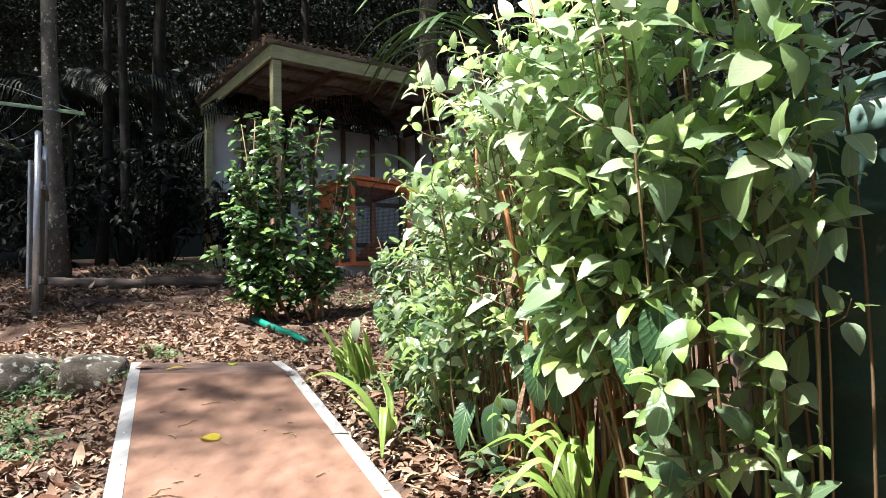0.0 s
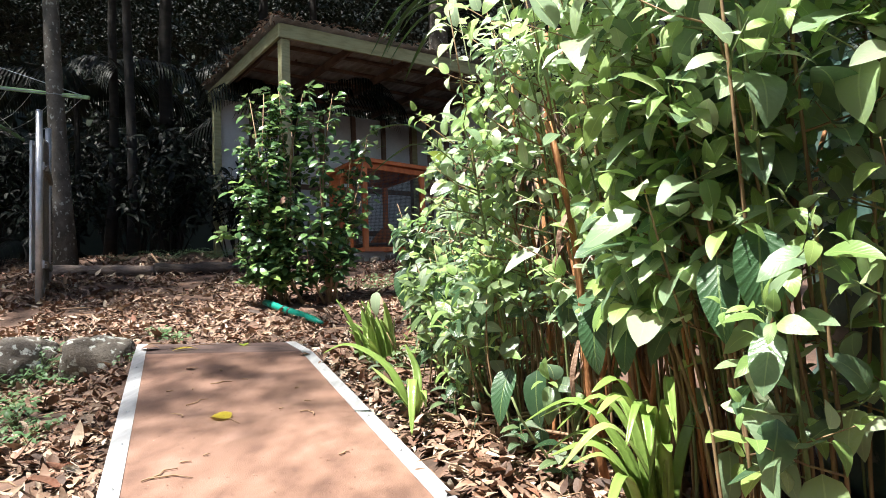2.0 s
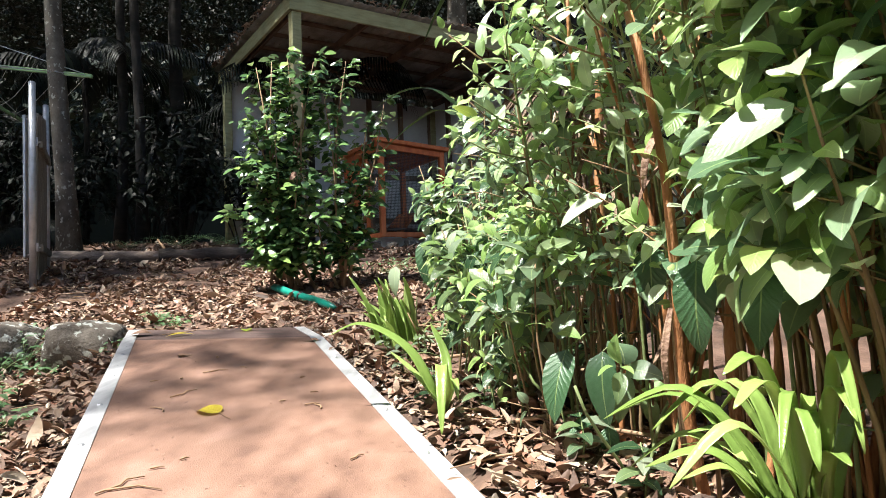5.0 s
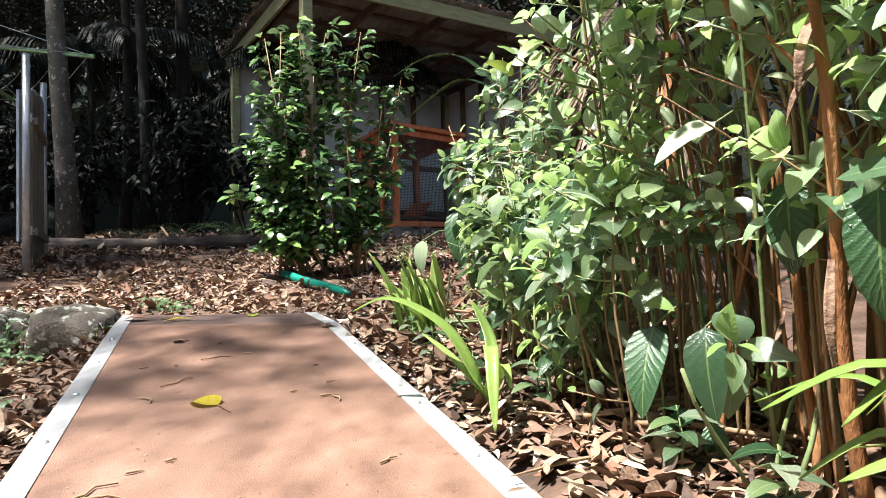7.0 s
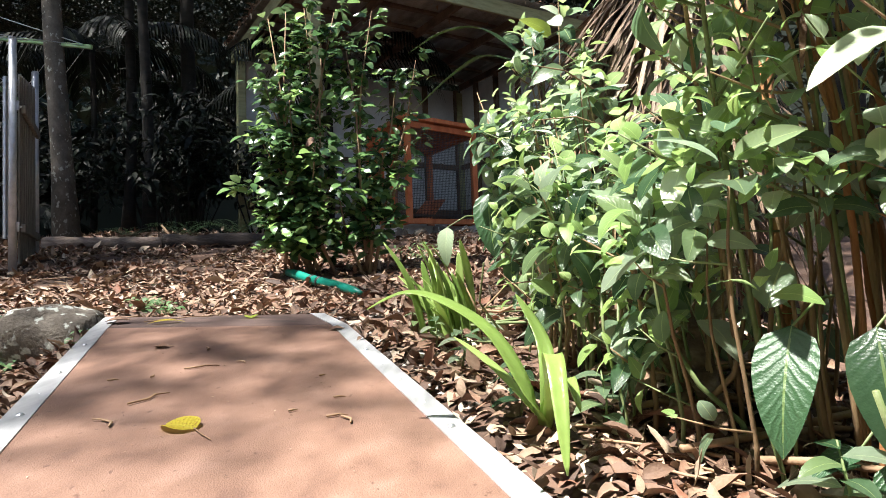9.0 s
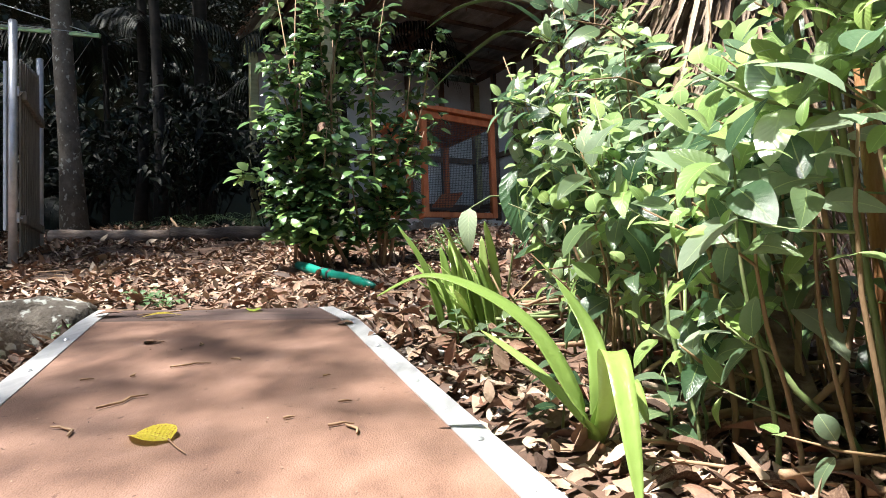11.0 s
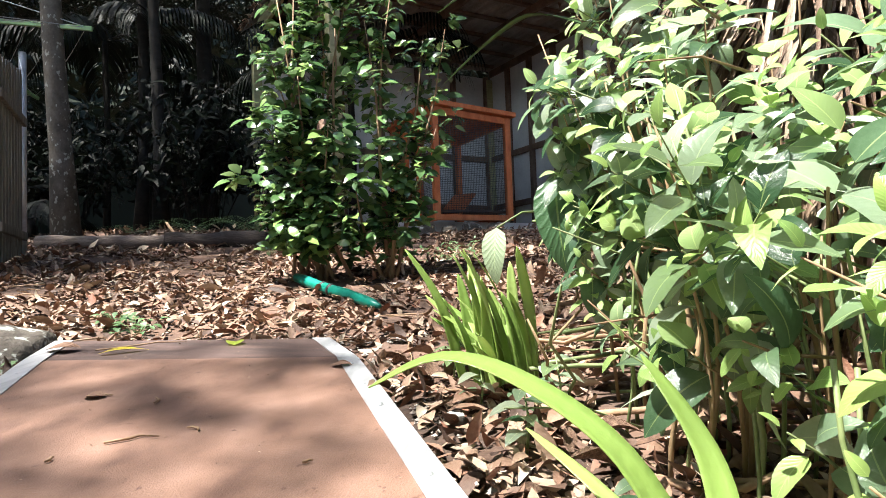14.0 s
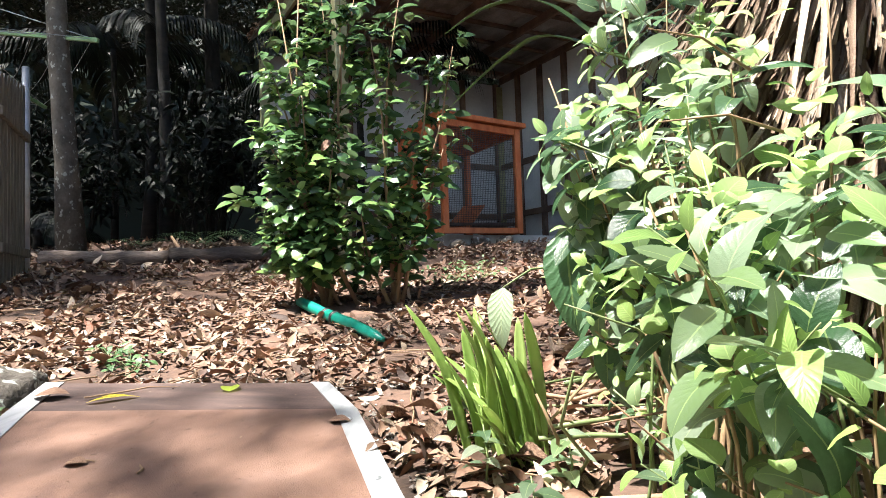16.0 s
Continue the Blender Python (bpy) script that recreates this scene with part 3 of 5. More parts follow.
def build_gate():
    for x, y, top in ((-4.297, 6.772, 2.912), (-4.869, 7.782, 2.991)):
        z = ground_z(x, y) - 0.1
        post = empty("metal_post", (x, y, z), "upright galvanised steel gate post", "post", "gate posts")
        tube("pole", [(x, y, z), (x, y, top)], [0.032, 0.032], "galvanised", post, sides=16)
        tube("cap", [(x, y, top), (x, y, top + 0.012)], [0.034, 0.026], "galvanised", post, sides=16)
    a, b = Vector((-4.32, 6.87, 0)), Vector((-4.83, 7.72, 0))
    d = (b - a).normalized()
    s = Vector((d.y, -d.x, 0))
    gate = empty("paling_gate", (a.x, a.y, 1.1), "grey weathered timber paling gate between steel posts", "gate")
    n = 9
    for i in range(n):
        p = a.lerp(b, (i + 0.5) / n)
        z0, z1 = ground_z(p.x, p.y) + 0.06, 2.66 + 0.03 * i * 0.6
        bm = bmesh.new()
        w, th = 0.088, 0.016
        prof = [(-w / 2, z0), (w / 2, z0), (w / 2, z1 - 0.05), (0.012, z1), (-0.012, z1), (-w / 2, z1 - 0.05)]
        fr = [bm.verts.new(p + d * u - s * th / 2 + Vector((0, 0, z))) for u, z in prof]
        bk = [bm.verts.new(p + d * u + s * th / 2 + Vector((0, 0, z))) for u, z in prof]
        bm.faces.new(fr)
        bm.faces.new(bk[::-1])
        for k in range(6):
            bm.faces.new((fr[k], bk[k], bk[(k + 1) % 6], fr[(k + 1) % 6]))
        bmesh.ops.recalc_face_normals(bm, faces=bm.faces)
        part("paling", bm, "grey_timber", gate)
    for z in (1.35, 2.35):
        bm = bmesh.new()
        beam(bm, a + s * 0.03 + Vector((0, 0, z)), b + s * 0.03 + Vector((0, 0, z)), 0.035, 0.07)
        part("rail", bm, "grey_timber", gate)
        bm = bmesh.new()
        beam(bm, Vector((-4.25, 6.80, z)), Vector((-4.34, 6.87, z)), 0.03, 0.012)
        beam(bm, Vector((-4.26, 6.78, z - 0.04)), Vector((-4.26, 6.78, z + 0.04)), 0.014, 0.03)
        part("hinge", bm, "galvanised", gate, "steel gate hinge")
    bm = bmesh.new()
    beam(bm, (-4.455, 6.9, 1.267), (-4.455, 6.9, 2.642), 0.055, 0.03)
    beam(bm, (-4.455, 6.9, 1.29), (-4.34, 6.86, 1.29), 0.02, 0.02)
    beam(bm, (-4.455, 6.9, 2.6), (-4.34, 6.86, 2.6), 0.02, 0.02)
    part("stile", bm, "galvanised", gate, "pale galvanised gate stile")


build_gate()


def build_clothesline():
    c = Vector((-7.6, 9.1, 0))
    z0 = ground_z(c.x, c.y) - 0.05
    line = empty("rotary_clothesline", (c.x, c.y, z0), "green rotary clothesline with drooping wires", "clothesline")
    tube("mast", [(c.x, c.y, z0), (c.x, c.y, 4.0)], [0.035, 0.03], "galvanised", line, sides=12)
    hub = Vector((c.x, c.y, 4.15))
    tube("hub", [hub + Vector((0, 0, -0.2)), hub + Vector((0, 0, 0.2))], [0.05, 0.05], "galvanised", line, sides=12)
    tips = []
    for k in range(4):
        a = math.atan2(9.24 - c.y, -5.24 - c.x) + k * math.pi / 2
        tip = Vector((c.x + 2.364 * math.cos(a), c.y + 2.364 * math.sin(a), 3.81))
        tips.append(tip)
        bm = bmesh.new()
        beam(bm, hub, tip, 0.04, 0.05)
        part("arm", bm, "arm_paint", line, "green painted arm")
        tube("stay", [hub + Vector((0, 0, 0.55)), tip], [0.006, 0.006], "galvanised", line, sides=5)
    tube("stay_mast", [hub, hub + Vector((0, 0, 0.6))], [0.025, 0.02], "galvanised", line, sides=8)
    for f in (0.97, 0.82, 0.67, 0.52):
        for k in range(4):
            p, q = hub.lerp(tips[k], f), hub.lerp(tips[(k + 1) % 4], f)
            pts = [p.lerp(q, s) + Vector((0, 0, 0.012 - 0.10 * math.sin(math.pi * s))) for s in (0, 0.25, 0.5, 0.75, 1)]
            tube("wire", pts, [0.0045] * 5, "galvanised", line, sides=4)


build_clothesline()

# ---- shed ----
SA, SB = Vector((0.8, 0.6, 0)), Vector((-0.6, 0.8, 0))


def build_shed():
    M, L = Vector((-2.50, 9.38, 0)), Vector((-4.54, 12.10, 0))
    width = 4.3
    zt = 4.66
    shed = empty("open_shed", (M.x, M.y, ground_z(M.x, M.y)), "open timber shed with green posts and iron roof", "shed")

    def up(p, z):
        return Vector((p.x, p.y, z))
    for p in (M, L, L + SA * width, M + SA * width):
        bm = bmesh.new()
        beam(bm, up(p, ground_z(p.x, p.y) - 0.05), up(p, zt - 0.1), 0.135, 0.135, up=SB, bevel=0.008)
        part("post", bm, "green_paint", shed)
    for a, b in ((M - SB * 0.1 - SA * 0.09, L + SB * 0.15 - SA * 0.09), (M - SB * 0.09 - SA * 0.1, M - SB * 0.09 + SA * (width + 0.2))):
        bm = bmesh.new()
        beam(bm, up(a, zt), up(b, zt), 0.045, 0.2)
        part("fascia", bm, "green_paint", shed, "faded green fascia board")
    bm = bmesh.new()
    for k in range(5):
        a = M + SA * (0.05 + k * width / 4.0)
        b = L + SA * (0.05 + k * width / 4.0)
        beam(bm, up(a, zt + 0.02), up(b, zt + 0.02), 0.05, 0.12)
    part("rafter", bm, "brown_timber", shed)
    for k in range(6):
        bm = bmesh.new()
        a = M + SB * (0.1 + 0.62 * k)
        beam(bm, up(a - SA * 0.05, zt + 0.1), up(a + SA * width, zt + 0.1), 0.07, 0.045)
        part("purlin", bm, "brown_timber", shed)
    vs, fs = [], []
    nx = 170
    o = M - SA * 0.2 - SB * 0.2
    for i in range(nx + 1):
        s = i / nx * (width + 0.4)
        for q in (0.0, 1.9, 3.8):
            p = o + SA * s + SB * q
            vs.append((p.x, p.y, zt + 0.145 + 0.012 * math.sin(s * 2 * math.pi / 0.152) + 0.01 * noise.noise((s, q, 1))))
    for i in range(nx):
        for j in (0, 1):
            fs.append((i * 3 + j, (i + 1) * 3 + j, (i + 1) * 3 + j + 1, i * 3 + j + 1))
    roof = raw("roof", vs, fs, "roof_iron", shed, "rusty corrugated iron roof sheets")
    md = roof.modifiers.new("thick", "SOLIDIFY")
    md.thickness = 0.004
    sh = [leaf_shape(0.5, 2, 0.3, 0.4, 0.03, 1, 0.8, 0.5, i) for i in range(3)]
    pl = []
    for k in range(1500):
        s, q = rng.uniform(0, width + 0.35), rng.random() ** 2.2 * 3.7
        if rng.random() < 0.5:
            s, q = rng.random() ** 2 * 0.5, rng.uniform(0, 3.7)
        p = o + SA * s + SB * q
        pl.append((k % 3, leaf_pose((p.x, p.y, zt + 0.165 + rng.uniform(0, 0.05)), (rng.gauss(0, 1), rng.gauss(0, 1), rng.gauss(0, 0.3)), (0, 0.2, 1), rng.uniform(0.05, 0.14))))
    tagged(scatter("roof_litter", sh, pl, "litter"), "dead leaves lying on the shed roof", "leaf litter", kind="stuff")
    # back wall and far wall: pale sheets on dark studs
    for base, d, length, n in ((L, SA, width, 6), (L + SA * width, -SB, 3.2, 5)):
        inward = Vector((-d.y, d.x, 0)) * (-1)
        if base is L:
            inward = -SB
        else:
            inward = -SA
        for k in range(n):
            a = base + d * (length * k / n + 0.01) - inward * 0.05
            b = base + d * (length * (k + 1) / n - 0.01) - inward * 0.05
            bm = bmesh.new()
            zl = ground_z(a.x, a.y) - 0.05
            beam(bm, up((a + b) / 2, zl), up((a + b) / 2, zt - 0.05), (b - a).length, 0.012, up=inward, bevel=0)
            part("wall_panel", bm, "white_sheet", shed, "pale fibre cement wall sheet")
            bm = bmesh.new()
            c = base + d * (length * (k + 0.5) / n + 0.3) + inward * 0.0
            beam(bm, up(c, ground_z(c.x, c.y)), up(c, zt - 0.05), 0.09, 0.07, up=inward)
            part("stud", bm, "brown_timber", shed)
        for z in (2.15, 3.05):
            bm = bmesh.new()
            beam(bm, up(base + d * 0.05 + inward * 0.01, z), up(base + d * length + inward * 0.01, z), 0.05, 0.1)
            part("rail", bm, "brown_timber", shed)
    # slab edge
    bm = bmesh.new()
    c0 = M + SA * 0.7 + SB * 0.5
    beam(bm, up(c0, 1.48), up(c0 + SA * 3.2, 1.48), 0.5, 0.16)
    part("slab", bm, "pale_stone", shed, "old concrete slab edge")


build_shed()


# ---- hutch ----
def build_hutch():
    c = Vector((-1.53, 10.21, 0))
    dr = (Vector((-0.70, 10.75, 0)) - c).normalized()
    dl = Vector((-dr.y, dr.x, 0))
    wr, wl = 1.0, 1.35
    z0, z1 = 1.56, 2.94
    hutch = empty("animal_hutch", (c.x, c.y, z0), "orange stained timber animal hutch with wire mesh", "hutch")

    def at(r, l, z):
        p = c + dr * r + dl * l
        return Vector((p.x, p.y, z))

    def top(r):
        return z1 - 0.07 * r
    posts = [(0, 0), (wr, 0), (0, wl), (wr, wl), (0, 0.48), (0, 0.92)]
    for r, l in posts:
        bm = bmesh.new()
        beam(bm, at(r, l, z0), at(r, l, top(r) - 0.02), 0.075, 0.075, up=dr, bevel=0.005)
        part("post", bm, "orange_timber", hutch)
    for (r1, l1), (r2, l2) in (((0, 0), (wr, 0)), ((0, 0), (0, wl)), ((0, wl), (wr, wl)), ((wr, 0), (wr, wl))):
        for z, h in ((z0 + 0.035, 0.07), (None, 0.08)):
            bm = bmesh.new()
            beam(bm, at(r1, l1, z or top(r1) - 0.06), at(r2, l2, z or top(r2) - 0.06), 0.05, h)
            part("rail", bm, "orange_timber", hutch)
    bm = bmesh.new()
    e = 0.09
    slab(bm, [at(-e, -e, top(-e) + 0.05), at(wr + e, -e, top(wr + e) + 0.05), at(wr + e, wl + e, top(wr + e) + 0.05), at(-e, wl + e, top(-e) + 0.05)], 0.055)
    part("roof", bm, "orange_timber", hutch, "orange timber hutch roof")
    # wire mesh
    many = []
    for (o, d, ln) in (((0, 0), "r", wr), ((0, 0), "l", 0.48)):
        k = 0.04
        while k < ln - 0.03:
            p = (k, 0) if d == "r" else (0, k)
            many.append(([at(*p, z0 + 0.06), at(*p, z1 - 0.1)], [0.0027, 0.0027]))
            k += 0.022
        z = z0 + 0.07
        while z < z1 - 0.12:
            q = (ln, 0) if d == "r" else (0, ln)
            many.append(([at(0, 0, z), at(*q, z)], [0.0027, 0.0027]))
            z += 0.022
    tubes("mesh_screen", many, "wire_mesh", hutch, "dark square wire mesh", sides=3)
    bm = bmesh.new()
    beam(bm, at(0.02, 0.5, z0 + 0.12), at(wr - 0.02, 0.5, z0 + 0.12), 0.9, 0.03)
    part("floor_board", bm, "hutch_dark", hutch)
    bm = bmesh.new()
    beam(bm, at(0.2, 0.1, z0 + 0.06), at(0.75, 0.7, z0 + 0.42), 0.3, 0.02)
    part("inner_ramp", bm, "orange_timber", hutch, "sloping timber ramp inside the hutch")
    bm = bmesh.new()
    beam(bm, at(0.0, 1.14, z0 + 0.7), at(0.02, 1.14, z0 + 0.7), 0.42, 1.2)
    part("side_panel", bm, "orange_timber", hutch, "solid orange side panel")


build_hutch()


# ---- water tank ----
def build_tank():
    c, r, top = Vector((2.42, 2.55, 0)), 1.17, 1.76
    z0 = ground_z(c.x, c.y) - 0.1
    tank = empty("water_tank", (c.x, c.y, z0), "dark green ribbed rainwater tank behind the shrubs", "water tank")
    prof = [(r, z0)]
    z = z0 + 0.1
    while z < top - 0.16:
        for dz, dr in ((0.0, 0.0), (0.02, 0.022), (0.045, 0.028), (0.07, 0.02), (0.09, 0.0), (0.18, 0.0)):
            prof.append((r + dr, z + dz))
        z += 0.262
    prof += [(r, top - 0.06), (r - 0.02, top - 0.01), (r - 0.1, top + 0.05), (r * 0.5, top + 0.2), (0.25, top + 0.27)]
    n = 72
    vs = [(c.x + q * math.cos(2 * math.pi * k / n), c.y + q * math.sin(2 * math.pi * k / n), zz) for q, zz in prof for k in range(n)]
    fs = [(i * n + k, i * n + (k + 1) % n, (i + 1) * n + (k + 1) % n, (i + 1) * n + k) for i in range(len(prof) - 1) for k in range(n)]
    raw("body", vs, fs, "tank_green", tank)
    tube("lid", [(c.x, c.y, top + 0.26), (c.x, c.y, top + 0.31)], [0.27, 0.25], "tank_green", tank, sides=24)


build_tank()


# ---- trees ----
def shade(x, y):
    """How thick the added crowns above stand between the sun and the ground at x, y."""
    if y > 6.5:
        return 1.0 if not (-2.8 < x < -0.2 and y < 8.7) else 0.015
    # Closed crowns beside and behind the walk, unseen, added to cut sky light.
    if (x < -6.5 or x > 3.4 or y < 0.3) and y < 5.6:
        return 1.0
    if x < left_edge(y) - 0.9 and y < 5.2:
        return 0.03 if y < 4.4 else 0.16
    if y > 5.35:
        return 0.0 if -6.4 < x < -1.6 else 0.25
    if x < right_edge(y) + 0.25:
        if y > 4.75:
            return 0.4
        if y > 3.25:
            return 0.25 if y < 3.6 else (0.4 if y < 4.0 else 0.55)
        return 0.003
    if x > 0.75:
        return 0.03 if y < 3.4 else 0.1
    return 0.012 if y < 4.2 else 0.06


def build_trees():
    shapes = [leaf_shape(0.5, 2, 0.3, 0.15, 0, 1, 0.8, 0, i) for i in range(3)]
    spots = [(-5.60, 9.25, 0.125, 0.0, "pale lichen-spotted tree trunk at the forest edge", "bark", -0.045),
             (-6.95, 12.8, 0.10, 0.3, "slim forest tree trunk with shade in its dark colour", "shaded_bark", 0.02),
             (-5.75, 11.4, 0.09, 0.1, "slim grey forest tree trunk, colour darkened for shade", "shaded_bark", -0.02),
             (-6.4, 14.0, 0.16, 0.2, "dim forest tree trunk, shade put into its bark colour", "shaded_bark", 0.01),
             (-4.9, 15.5, 0.14, 0.2, "forest tree trunk with bark colour darkened for shade", "shaded_bark", 0.03),
             (-9.3, 12.0, 0.13, 0.2, "forest tree trunk with bark colour darkened for shade", "shaded_bark", 0.0),
             (-3.6, 16.5, 0.12, 0.2, "forest tree trunk with bark colour darkened for shade", "shaded_bark", -0.02),
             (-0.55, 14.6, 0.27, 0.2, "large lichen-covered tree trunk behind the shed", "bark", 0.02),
             # This tree is out of view, added to hold crowns that shade the garden.
             (-7.9, 5.2, 0.16, 0.2, "unseen tall tree added beside the garden to carry shading crowns", "bark", 0.0),
             (3.6, 9.5, 0.2, 0.2, "tall tree behind the shrubs", "shaded_bark", 0.0)]
    trees = []
    for x, y, r, tw, lab, mt, lean in spots:
        z = ground_z(x, y) - 0.15
        tree = empty("tree", (x, y, z), lab, "tree")
        pts, rad = [], []
        for i in range(12):
            h = 12.5 * i / 11
            pts.append((x + lean * h + 0.03 * math.sin(h + x), y + 0.04 * math.sin(0.8 * h + y), z + h))
            rad.append(r * (1.0 - 0.045 * h) * (1 + 0.35 * math.exp(-h * 5)))
        tube("trunk", pts, rad, mt, tree, sides=14)
        limbs = []
        for k in range(5):
            a = k * 1.26 + x
            h = 9.3 + 0.5 * k
            b = Vector((x + lean * h, y, z + h))
            q = b + Vector((math.cos(a) * 2.2, math.sin(a) * 2.2, 1.2))
            limbs.append(([b, b.lerp(q, 0.5) + Vector((0, 0, 0.25)), q], [r * 0.45, r * 0.3, r * 0.1]))
        for pts, rads in limbs:
            tube("limb", pts, rads, mt, tree, sides=5)
        trees.append((tree, x, y, []))
    # Crowns set back along the sun's direction, placed to shade chosen ground.
    for k in range(22000):
        gx, gy = rng.uniform(-16, 10), rng.uniform(-11, 28)
        if rng.random() > shade(gx, gy):
            continue
        z = rng.uniform(10.0, 13.0)
        h = z - ground_z(gx, gy)
        x, y = gx + SUN.x / SUN.z * h, gy + SUN.y / SUN.z * h
        tree = min(trees, key=lambda t: (t[1] - x) ** 2 + (t[2] - y) ** 2)
        rad = 0.34
        for j in range(16):
            p = (x + rng.gauss(0, rad * 0.6), y + rng.gauss(0, rad * 0.6), z + rng.gauss(0, 0.2))
            tree[3].append((j % 3, leaf_pose(p, (rng.gauss(0, 1), rng.gauss(0, 1), rng.gauss(-0.2, 0.4)), (rng.gauss(0, 0.4), rng.gauss(0, 0.4), 1), rng.uniform(0.13, 0.24))))
    # Coarse crowns with oversized leaves, added to block sky light from the sides.
    for k in range(12000):
        x, y = rng.uniform(-34, 26), rng.uniform(-14, 46)
        if -15 < x < 8.5 and y < 24:
            continue
        tree = min(trees, key=lambda t: (t[1] - x) ** 2 + (t[2] - y) ** 2)
        tree[3].append((k % 3, leaf_pose((x, y, rng.uniform(10.5, 14)), (rng.gauss(0, 1), rng.gauss(0, 1), rng.gauss(-0.2, 0.4)), (rng.gauss(0, 0.3), rng.gauss(0, 0.3), 1), rng.uniform(0.9, 1.8))))
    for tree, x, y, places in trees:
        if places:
            crown = scatter("crown", shapes, places, "leaf_canopy_shaded", tree)
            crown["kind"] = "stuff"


build_trees()


# ---- forest behind ----
def shrub(x, y, h, w, count, size, aspect, material, label, name="shrub", droop=0.35):
    z = ground_z(x, y)
    ob = empty(name, (x, y, z), label, "shrub", "forest shrubs")
    shapes = [leaf_shape(aspect, 3, droop * k, 0.12, 0, 1, 0.8, 0, k) for k in range(3)]
    stems, places = [], []
    for k in range(max(6, count // 45)):
        a, rr = rng.uniform(0, 6.28), w * rng.random() ** 0.6
        tip = Vector((x + math.cos(a) * rr, y + math.sin(a) * rr, z + h * rng.uniform(0.35, 1.0)))
        base = Vector((x + 0.15 * math.cos(a), y + 0.15 * math.sin(a), z - 0.03))
        mid = base.lerp(tip, 0.5) + Vector((0, 0, 0.12 * h))
        stems.append(([base, mid, tip], [0.014, 0.009, 0.004]))
        for j in range(45):
            s = rng.uniform(0.35, 1.0)
            p = (base.lerp(mid, s * 2) if s < 0.5 else mid.lerp(tip, s * 2 - 1)) + Vector((rng.gauss(0, 0.14), rng.gauss(0, 0.14), rng.gauss(0, 0.10)))
            places.append((j % 3, leaf_pose(p, (rng.gauss(0, 1), rng.gauss(-0.3, 1), rng.gauss(-0.35, 0.35)), (rng.gauss(0, 0.5), rng.gauss(-0.25, 0.5), 1), size * rng.uniform(0.6, 1.3))))
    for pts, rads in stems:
        tube("stem", pts, rads, "shaded_bark", ob, sides=5)
    fo = scatter("foliage", shapes, places, material, ob)
    fo["kind"] = "stuff"


def palm(x, y, h, n, ln, label, material="leaf_forest_shaded"):
    z = ground_z(x, y)
    ob = empty("palm", (x, y, z), label, "palm", "forest palms")
    tube("trunk", [(x, y, z - 0.1), (x + 0.05, y, z + h * 0.5), (x, y, z + h)], [0.07, 0.055, 0.05], "shaded_bark", ob, sides=9)
    sh = [leaf_shape(0.075, 3, 0.35, 0.2, 0, 1, 0.7, 0, 1)]
    for k in range(n):
        a = 2 * math.pi * k / n + rng.uniform(-0.2, 0.2)
        el = rng.uniform(0.1, 1.0)
        d = Vector((math.cos(a), math.sin(a), 0))
        pts = [Vector((x, y, z + h)) + d * ln * s * math.cos(el * (1 - s)) + Vector((0, 0, ln * (math.sin(el) * s - 0.75 * s * s))) for s in np.linspace(0, 1, 9)]
        tube("rib", pts, [0.012 - 0.001 * i for i in range(9)], "shaded_bark", ob, sides=4)
        places = []
        for i in range(64):
            s = 0.15 + 0.84 * i / 64
            q = s * 8
            p = pts[int(q)].lerp(pts[min(8, int(q) + 1)], q % 1)
            t = (pts[min(8, int(q) + 1)] - pts[int(q)]).normalized()
            side = t.cross(Vector((0, 0, 1))).normalized() * (1 if i % 2 else -1)
            places.append((0, leaf_pose(p, side * 0.8 + t * 0.7 + Vector((0, 0, -0.35)), (0, 0, 1), ln * 0.33 * (1.05 - 0.6 * abs(s - 0.45)))))
        fr = scatter("frond", sh, places, material, ob)


